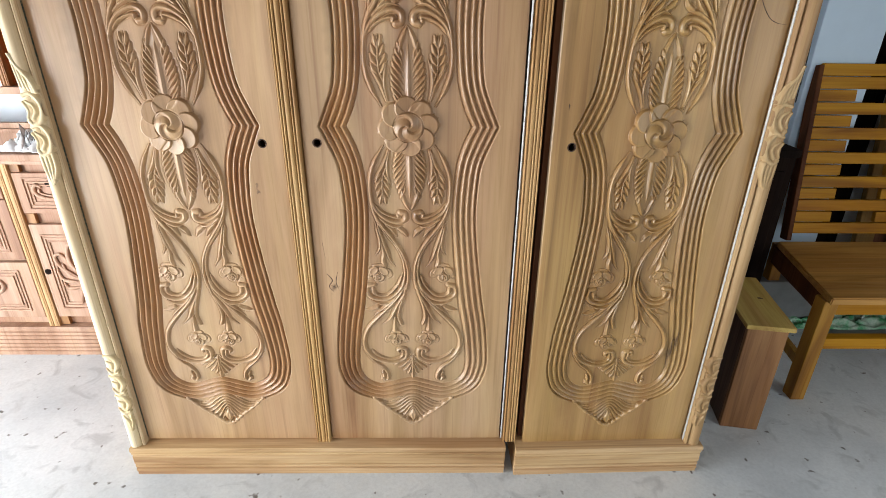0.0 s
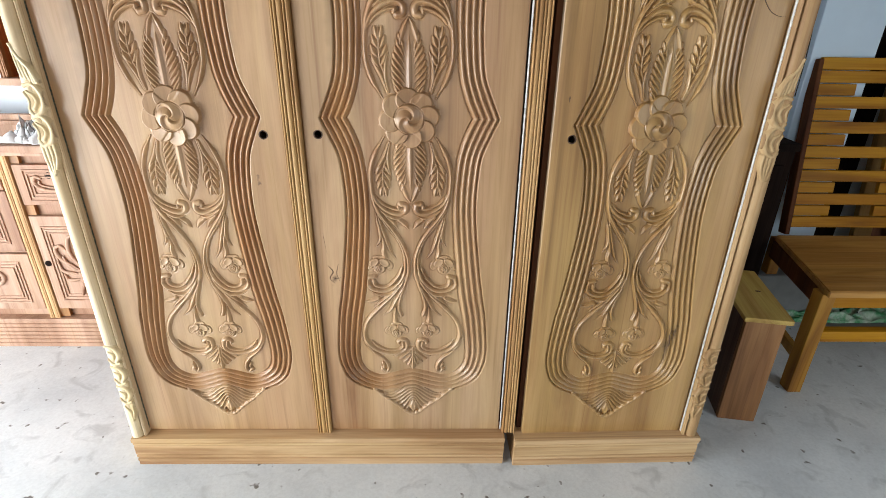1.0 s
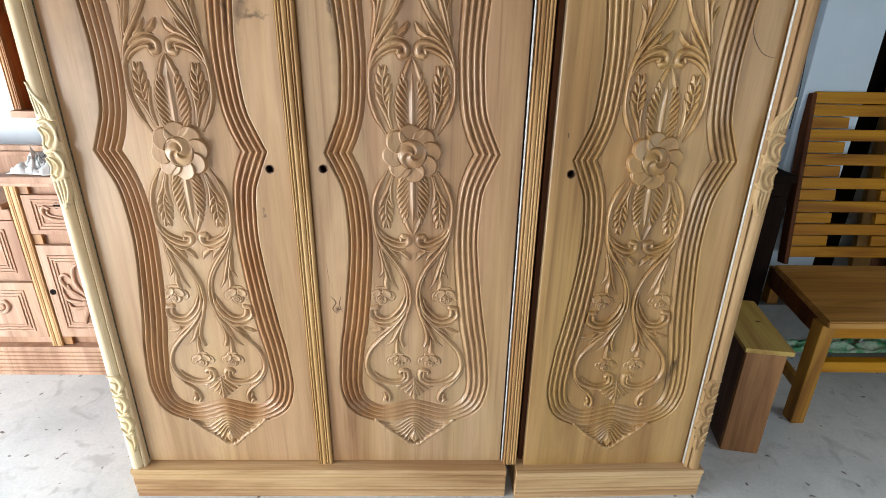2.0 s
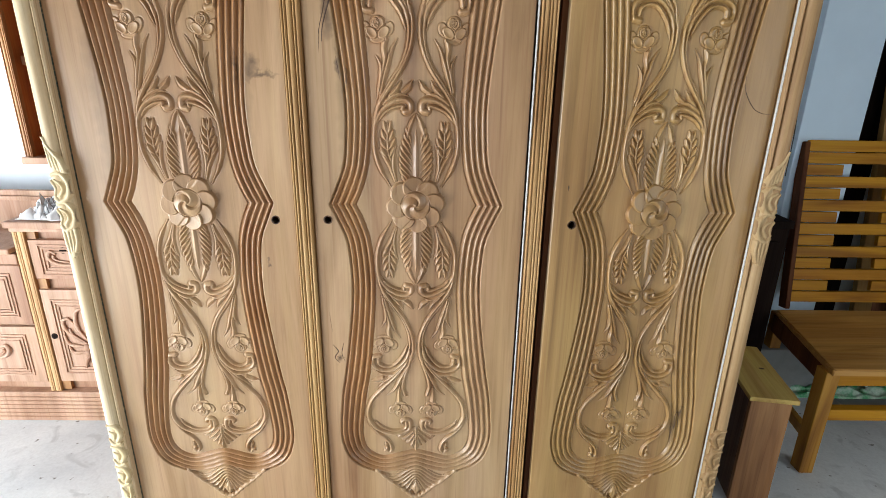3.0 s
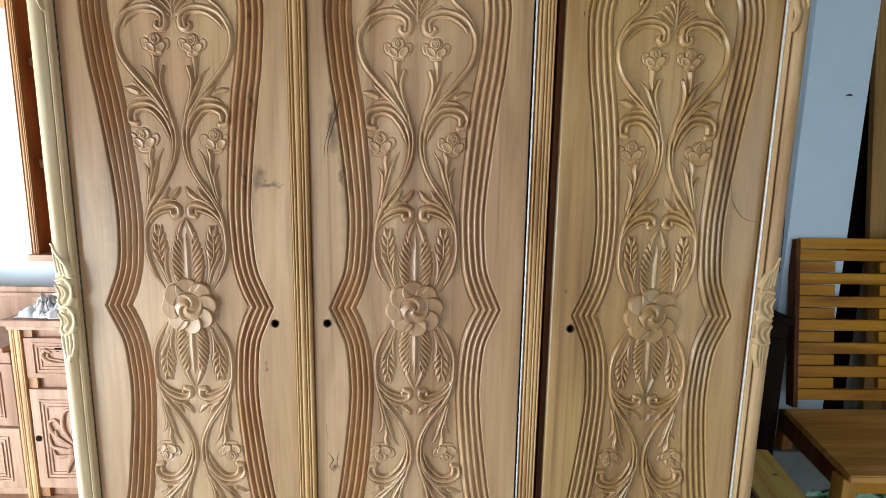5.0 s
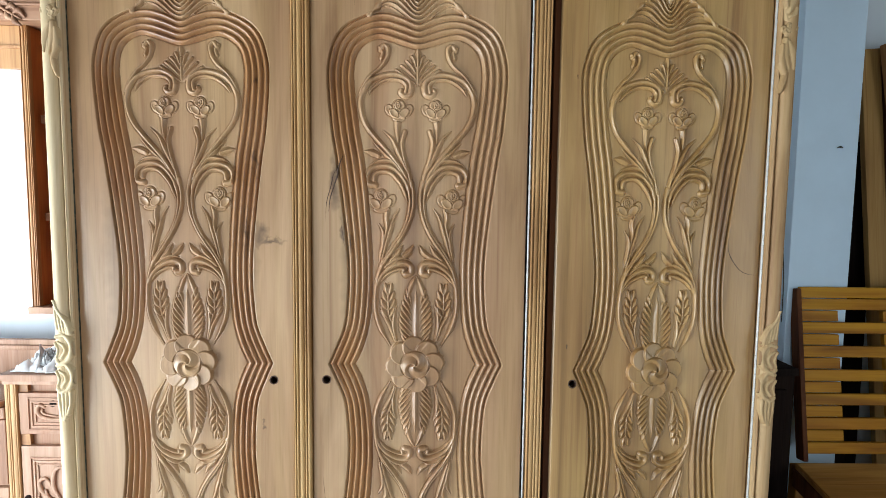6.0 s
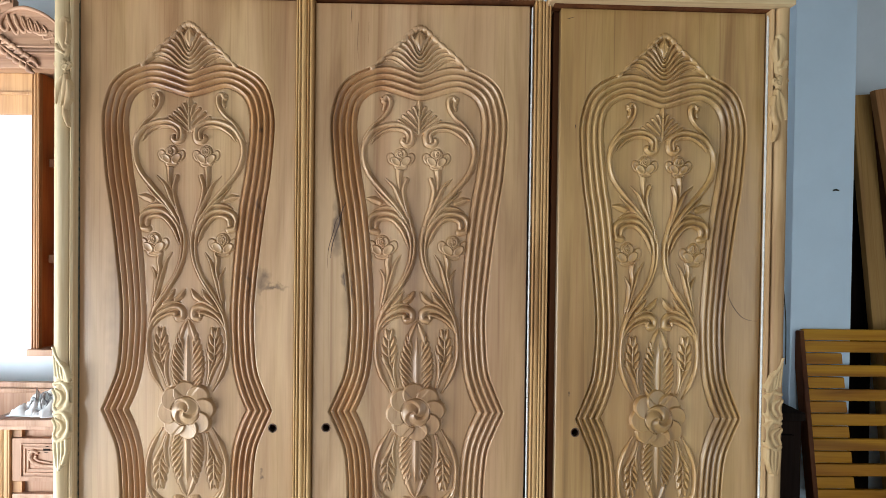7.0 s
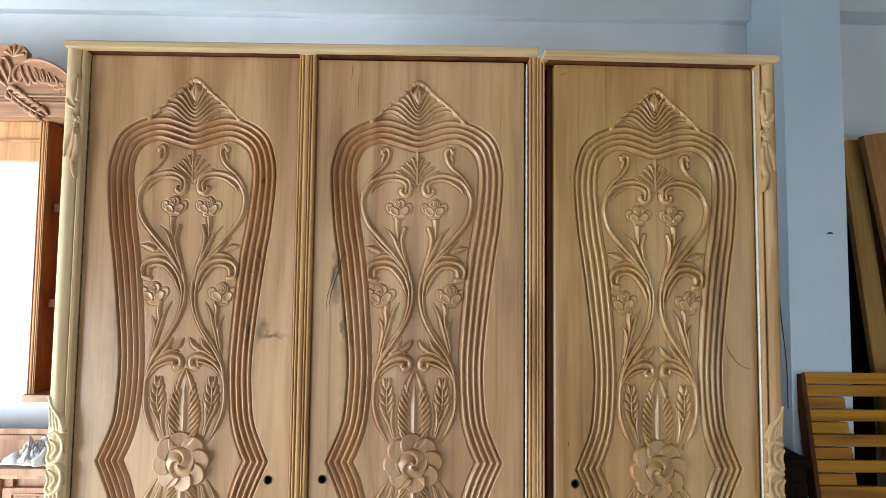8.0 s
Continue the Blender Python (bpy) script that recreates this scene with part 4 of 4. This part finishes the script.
def dressing_table():
    t = thing("dressing_table", "unpolished pinkish wooden dressing table with carved drawers on the floor", "dressing table")
    Y = 0.575
    prof = [(0.86, 0), (0.86, 0.128), (Y - 0.012, 0.128)]
    for k in range(7):
        z = 0.124 - k * 0.0175
        prof += [(Y - 0.016, z - 0.001), (Y - 0.016, z - 0.013), (Y - 0.011, z - 0.0145), (Y - 0.011, z - 0.0165)]
    part("plinth", extruded(prof + [(Y - 0.012, 0)], -2.45, -0.95, "x"), WOOD_PINK, t, "grooved plinth")
    # taller pedestal
    part("pedestal_body", box(-1.440, -0.95, Y + 0.02, 0.855, 0.129, 0.782), WOOD_PINK, t)
    part("pedestal_top", box(-1.458, -0.94, Y - 0.022, 0.865, 0.7825, 0.806, 0.005), WOOD_PINK, t, "sunlit top board")
    part("top_moulding", box(-1.448, -0.945, Y - 0.012, Y + 0.019, 0.768, 0.7822, 0.004), WOOD_PINK, t)
    part("stile", extruded(fluted_profile(-1.446, -1.405, Y - 0.006, Y + 0.03, (7, 3, 9, 3), 0.003), 0.129, 0.7675), WOOD_STILE, t, "grooved yellow post")
    for z0, z1 in ((0.738, 0.767), (0.550, 0.588), (0.131, 0.166)):
        part("rail_block", box(-1.4045, -1.372, Y + 0.005, Y + 0.0195, z0, z1, 0.001), WOOD_BOX, t, "dark end-grain block beside the drawer")
    d = part("drawer", box(-1.402, -0.98, Y, Y + 0.019, 0.590, 0.736, 0.003), WOOD_PINK, t, "carved drawer front")
    ridged_frame(-1.372, -1.02, 0.605, 0.720, Y, d, WOOD_PINK)
    carved_flourish(-1.305, 0.662, Y, 1, d, WOOD_PINK, 0.9)
    # no bore: a nearly closed black ring stands for the hole's shade
    rim = part("knob_hole", ring(0.011, 0.0006, -0.003, 0.004), WOOD_BLACK, d, "black disc with the shade of a knob hole in its colour")
    rim.location = (-1.285, Y, 0.699)
    d = part("door", box(-1.402, -0.98, Y, Y + 0.019, 0.168, 0.548, 0.003), WOOD_PINK, t, "carved cupboard door")
    ridged_frame(-1.372, -1.02, 0.205, 0.510, Y, d, WOOD_PINK)
    carved_bouquet(-1.282, 0.35, Y, d, WOOD_PINK)
    # same black disc, hole shade as colour
    rim = part("knob_hole", ring(0.011, 0.0006, -0.003, 0.004), WOOD_BLACK, d, "black disc with the shade of a knob hole in its colour")
    rim.location = (-1.385, Y, 0.362)
    # lower middle part
    part("table_body", box(-2.45, -1.449, Y + 0.02, 0.855, 0.129, 0.685), WOOD_PINK, t)
    part("table_top", box(-2.45, -1.4595, Y - 0.02, 0.865, 0.6855, 0.707, 0.005), WOOD_PINK, t, "sunlit top board")
    part("top_moulding", box(-2.45, -1.449, Y - 0.006, Y + 0.019, 0.645, 0.685, 0.004), WOOD_PINK, t)
    for z0, z1 in ((0.410, 0.640), (0.165, 0.398)):
        d = part("drawer", box(-2.1, -1.452, Y, Y + 0.019, z0, z1, 0.003), WOOD_PINK, t, "carved drawer front")
        ridged_frame(-2.05, -1.492, z0 + 0.03, z1 - 0.03, Y, d, WOOD_PINK)
        carved_flourish(-1.60, (z0 + z1) / 2 + 0.005, Y, -1, d, WOOD_PINK, 1.0)
    for ob in t.children:
        ob.location.x = 0.03
    # back ledge
    part("back_ledge", box(-2.45, -0.95, 0.866, 0.888, 0.70, 0.845), WOOD_PINK, t)
    part("ledge_moulding", box(-2.45, -0.95, 0.852, 0.8655, 0.807, 0.825, 0.004), WOOD_PINK, t)
    # upper frame
    Z0, Z1, F = 0.981, 2.046, 0.85
    part("frame_sill", box(-1.527, -1.0, F - 0.014, 0.99, 0.954, 0.9805, 0.004), WOOD_PINK, t)
    part("frame_post", extruded(fluted_profile(-1.520, -1.489, F, F + 0.018, (4, 8, 5, 3), 0.004), Z0, Z1), WOOD_BOX, t, "grooved upright post")
    part("niche_side", box(-1.516, -1.4895, F + 0.0185, 0.985, Z0, Z1), WOOD_NICHE, t, "polished orange-brown niche side")
    part("niche_back", box(-1.489, -0.95, 0.97, 0.985, Z0, Z1), WOOD_NICHE, t, "polished orange-brown niche back")
    for z in (1.70, 1.325):
        part("shelf", box(-1.489, -0.95, F + 0.05, 0.969, z, z + 0.018), WOOD_RED, t)
        part("shelf_bracket", box(-1.475, -1.44, F + 0.03, F + 0.0495, z - 0.012, z + 0.02, 0.003), WOOD_POST, t)
    part("upper_rail", box(-2.45, -1.516, F + 0.01, F + 0.03, 1.888, Z1), WOOD_BOX, t, "yellowish upper board")
    part("rail_moulding", box(-2.45, -1.516, F + 0.002, F + 0.0095, 1.961, 1.973, 0.002), WOOD_BOX, t)
    part("header", box(-2.45, -1.0, F - 0.05, 0.985, Z1 + 0.001, 2.186, 0.003), WOOD_UPPER, t, "wide header board")
    for z in (2.097, 2.110, 2.123):
        part("header_moulding", box(-2.45, -1.0, F - 0.057, F - 0.0505, z, z + 0.009, 0.003), WOOD_UPPER, t)
    # carved crest: a board cut to shape, with a feathered wing, a fan, loops and a leaf spray on it
    F -= 0.05
    outline = [(-1.36, 2.171), (-1.372, 2.186), (-1.427, 2.232), (-1.47, 2.252), (-1.515, 2.263), (-1.555, 2.258), (-1.553, 2.29), (-1.575, 2.315), (-1.60, 2.322), (-1.64, 2.315), (-1.68, 2.335), (-1.76, 2.35), (-2.2, 2.35), (-2.2, 2.171)]
    crest = part("crest", extruded([(u, v + 0.016) for u, v in outline], F + 0.005, F + 0.03, "y"), WOOD_UPPER, t, "carved crest with feathered wing")

    def P(u, v, depth=0.0):
        return (u, F + 0.004 - depth, v + 0.016)

    def line(name, pts, radii, depth=0.0):
        bead(name, crest, WOOD_UPPER, [P(*p, depth) for p in pts], radii, 0.9)

    line("carved_rim", [(-1.375, 2.188), (-1.427, 2.228), (-1.47, 2.248), (-1.515, 2.258), (-1.56, 2.248), (-1.592, 2.222), (-1.598, 2.19), (-1.582, 2.17), (-1.568, 2.180), (-1.572, 2.195)], (0.004, 0.006, 0.008, 0.008, 0.008, 0.007, 0.006, 0.004))
    for k in range(7):
        x, z = -1.558 + 0.026 * k, 2.240 - 0.0022 * k * k
        line("carved_feather", [(x - 0.016, z - 0.006), (x - 0.006, z - 0.042), (x + 0.018, z - 0.080 + 0.008 * k), (x + 0.030, z - 0.076 + 0.008 * k), (x + 0.026, z - 0.050 + 0.004 * k), (x + 0.012, z - 0.012)], (0.005, 0.0068, 0.007, 0.007, 0.006, 0.004))
    for k in range(5):
        a = radians(20 + 32 * k)
        line("carved_fan", [(-1.602, 2.268), (-1.602 + 0.026 * math.cos(a), 2.268 + 0.028 * math.sin(a)), (-1.602 + 0.043 * math.cos(a), 2.268 + 0.05 * math.sin(a) - 0.004)], (0.003, 0.007, 0.006))
    for pts in ([(-1.612, 2.17), (-1.607, 2.216), (-1.625, 2.255), (-1.642, 2.262), (-1.648, 2.235), (-1.63, 2.20), (-1.612, 2.165)], [(-1.62, 2.15), (-1.65, 2.18), (-1.675, 2.23), (-1.665, 2.26)]):
        line("carved_loop", pts, (0.005, 0.007, 0.007, 0.005), 0.003)
    for k in range(6):
        x, z = -1.615 + 0.024 * k, 2.135 - 0.0165 * k
        for pts in ([(x, z), (x + 0.022, z + 0.010), (x + 0.044, z - 0.014)], [(x, z - 0.004), (x + 0.006, z - 0.028), (x + 0.028, z - 0.042)]):
            bead("carved_leaf", crest, WOOD_UPPER, [(u, F - 0.004, v + 0.016) for u, v in pts], (0.004, 0.012, 0.003), 0.8)
    bead("carved_leaf", crest, WOOD_UPPER, [(-1.61, F - 0.004, 2.146), (-1.54, F - 0.006, 2.091), (-1.466, F - 0.003, 2.049)], (0.005, 0.007, 0.003), 0.8)


def crumpled_sheet(name, label, category, mat, cx, cy, z, w, d, h, seed, ground_shape=1.0):
    """A crumpled sheet lying in folds."""
    n = 36
    v, f = [], []
    for j in range(n + 1):
        for i in range(n + 1):
            a, b = i / n - 0.5, j / n - 0.5
            q = Vector((a * 5 + seed, b * 5, seed * 0.37))
            lump = abs(noise.noise(q)) + 0.5 * abs(noise.noise(q * 2.3)) + 0.1 * abs(noise.noise(q * 5))
            edge = max(0.0, 1 - (2 * max(abs(a), abs(b))) ** 3)
            v.append((cx + a * w + 0.12 * w * noise.noise(q * 1.7), cy + b * d + 0.1 * d * noise.noise(q * 1.3), z + 0.002 + h * lump * edge * ground_shape))
    for j in range(n):
        for i in range(n):
            a = j * (n + 1) + i
            f.append((a, a + 1, a + n + 2, a + n + 1))
    ob = mesh_object(name, v, f, mat, smooth=True)
    mod = ob.modifiers.new("thickness", "SOLIDIFY")
    mod.thickness = 0.0015
    return tagged(ob, label, category)


dressing_table()
crumpled_sheet("plastic_sheet", "crumpled white plastic sheet on the dressing table", "sheet", PLASTIC, -1.30, 0.665, 0.806, 0.20, 0.17, 0.10, 3.1)
crumpled_sheet("grey_rag", "crumpled grey film scrap on the dressing table", "rag", RAG, -1.28, 0.63, 0.82, 0.09, 0.06, 0.09, 8.4)


# ---- chair, box and the clutter behind them ----
def slatted_chair():
    c = thing("chair", "varnished yellow-brown wooden chair with slatted back", "chair", pose(1.74, 0.5, 0))
    front, back = -0.230, 0.226
    # seat: wider in front
    bm = bmesh.new()
    corners = [(-0.405, front), (0.405, front), (0.31, back), (-0.31, back)]
    lo = [bm.verts.new((x, y, 0.405)) for x, y in corners]
    hi = [bm.verts.new((x, y, 0.43)) for x, y in corners]
    bm.faces.new(lo[::-1])
    bm.faces.new(hi)
    for i in range(4):
        bm.faces.new((lo[i], lo[(i + 1) % 4], hi[(i + 1) % 4], hi[i]))
    bmesh.ops.bevel(bm, geom=bm.edges[:], offset=0.004, segments=2, affect="EDGES")
    part("seat", bm, WOOD_SEAT, c, "plain boarded seat")
    for s in (-1, 1):
        part("leg", box(s * 0.378 - 0.024, s * 0.378 + 0.024, -0.205, -0.155, 0, 0.4045, 0.004), WOOD_LEG, c)
        lean = Matrix.Translation((0, 0.24, 0.43)) @ pose(0, 0, 0, -9.0) @ Matrix.Translation((0, -0.24, -0.43))
        part("back_leg", box(s * 0.30 + 0.005, s * 0.30 + 0.049, 0.232, 0.277, 0, 0.4045, 0.004), WOOD_LEG, c)
        part("back_post", box(0.03 + s * 0.2965 - 0.0095, 0.03 + s * 0.2965 + 0.0095, 0.224, 0.270, 0.4305, 1.092, 0.004, turn=lean), WOOD_POST, c, "dark red-brown upright post")
        # apron in the dark post wood; shade below the seat is put into its colour
        part("side_apron", box(-0.011, 0.011, -0.155, 0.23, 0.335, 0.4045, 0.003, turn=pose(s * 0.34, 0, 0, 0, 0, s * 9.5)), WOOD_POST, c)
        part("side_stretcher", box(-0.011, 0.011, -0.155, 0.23, 0.10, 0.14, 0.003, turn=pose(s * 0.34, 0, 0, 0, 0, s * 9.5)), WOOD_LEG, c)
    part("front_apron", box(-0.352, 0.352, -0.19, -0.166, 0.345, 0.4045, 0.003), WOOD_CHAIR, c)
    part("front_stretcher", box(-0.352, 0.352, -0.20, -0.165, 0.215, 0.257, 0.004), WOOD_CHAIR, c)
    kinds = "FFSFSFSFSFSFSF"
    pitch = 0.634 / len(kinds)
    full = box(-0.2865, 0.2865, -0.011, 0.011, -pitch / 2 + 0.0012, pitch / 2 - 0.0012, 0.003)
    short = box(-0.0728, 0.0728, -0.008, 0.011, -pitch / 2 + 0.0022, pitch / 2 - 0.0022, 0.003)
    proto = {"F": part("slat", full, WOOD_CHAIR, c), "S": part("spacer", short, WOOD_CHAIR, c)}
    used = set()
    for i, k in enumerate(kinds):
        z = 1.091 - pitch * (i + 0.5)
        y = 0.241 + (z - 0.43) * math.tan(radians(9.0))
        for x in ((0.03,) if k == "F" else (-0.1833, 0.1400)):
            ob = proto[k] if k not in used else new(proto[k].name.split(".")[0], proto[k].data)
            used.add(k)
            ob.parent = c
            ob.matrix_basis = pose(x, y, z, -9.0)
    return c


def box_stand():
    b = thing("box_stand", "narrow brown wooden box stand with yellow top on the floor", "stand", pose(1.077, 0.158, 0, 0, 0, -10))
    part("front_board", box(-0.058, 0.058, 0.0, 0.018, 0, 0.387, 0.0025), WOOD_BOX, b)
    part("back_board", box(-0.058, 0.058, 0.297, 0.315, 0, 0.387, 0.0025), WOOD_BOX, b)
    # sides use dark wood so that their shade is part of the colour
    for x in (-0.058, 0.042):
        part("side_board", box(x, x + 0.016, 0.0185, 0.2965, 0, 0.387, 0.002), WOOD_DARK, b, "side board with its shade in the colour")
    part("top_board", box(-0.068, 0.072, -0.010, 0.325, 0.3875, 0.403, 0.0025), WOOD_BOXTOP, b, "yellow top board with a knot")
    v, f = [], []
    ball(v, f, (0.03, 0.17, 0.4025), (0.010, 0.006, 0.0016))
    mesh_object("knot", v, f, WOOD_DARK, b, "", True)


def leaning_plank(x0, x1, y, high, lean_y, lean_x, thick, mat, label):
    """A rough board that leans against the wall behind; its foot stands on the floor."""
    bm = box(x0, x1, -thick / 2, thick / 2, 0, high, 0.004)
    ob = part("plank", bm, mat)
    ob.matrix_world = Matrix.Translation(((x0 + x1) / 2, y, 0)) @ pose(0, 0, 0, -lean_y, lean_x, 0) @ Matrix.Translation((-(x0 + x1) / 2, 0, 0))
    return tagged(ob, label, "plank", "planks leaning on the wall")


def low_chest():
    c = thing("chest", "low chest block, shade of the gap behind the chair in its colour", "chest")
    # block added for the dark gap; its shade is in the near-black colour
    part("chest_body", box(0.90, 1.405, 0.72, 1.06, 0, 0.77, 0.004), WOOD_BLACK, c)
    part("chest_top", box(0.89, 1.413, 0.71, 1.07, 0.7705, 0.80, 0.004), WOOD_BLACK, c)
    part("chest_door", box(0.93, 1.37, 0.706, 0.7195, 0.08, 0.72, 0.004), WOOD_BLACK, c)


def floor_clutter():
    slab = part("grey_sheet", box(1.725, 2.5, 0.62, 0.82, 0.001, 0.05, 0.004), GREY)
    tagged(slab, "grey fibre sheets lying on the floor under the chair", "sheet")
    block = part("concrete_block", box(1.40, 1.72, 0.72, 0.838, 0.001, 0.25, 0.008), GREY)
    tagged(block, "rough grey concrete block on the floor against the column", "block")
    crumpled_sheet("green_sack", "green and white plastic sack lying on grey sheets", "sack", GREEN, 1.85, 0.745, 0.05, 0.62, 0.15, 0.10, 5.2)
    hook = bead("wall_hook", None, BLACK, [(1.532, 1.099, 1.10), (1.535, 1.07, 1.098), (1.555, 1.05, 1.102), (1.56, 1.055, 1.115)], (0.0025, 0.0025, 0.0025, 0.002))
    tagged(hook, "small bent wire hook in the wall", "hook")
    wire = bead("cable", None, BLACK, [(1.36, 0.84, 1.75), (1.392, 0.84, 1.45), (1.402, 0.84, 1.30), (1.418, 0.84, 1.12), (1.42, 0.84, 0.95)], (0.002, 0.002, 0.002, 0.002))
    tagged(wire, "thin dark cable hanging beside the column", "cable")
    v, f = [], []
    tube(v, f, [(1.600, 0.848, 1.634), (1.612, 0.847, 1.637), (1.622, 0.848, 1.634)], (0.002, 0.004, 0.002))
    tagged(mesh_object("nail", v, f, BLACK, None, "", True), "small dark nail mark on the column", "nail")


slatted_chair()
box_stand()
leaning_plank(1.70, 1.93, 1.055, 2.03, 0.5, 0.0, 0.03, WOOD_BLACK, "dark rough plank leaning against the wall")
leaning_plank(1.952, 2.032, 0.93, 2.06, 2.0, -4.9, 0.028, WOOD_BOARD, "brown rough plank leaning against the wall")
leaning_plank(2.03, 2.20, 0.98, 2.075, 1.5, -3.8, 0.03, WOOD_PLANK, "dark red-brown rough plank leaning against the wall")
leaning_plank(2.15, 2.27, 0.888, 2.09, 1.5, -9.0, 0.03, WOOD_SAWN, "orange-brown sawn plank leaning across a darker plank")
low_chest()
floor_clutter()
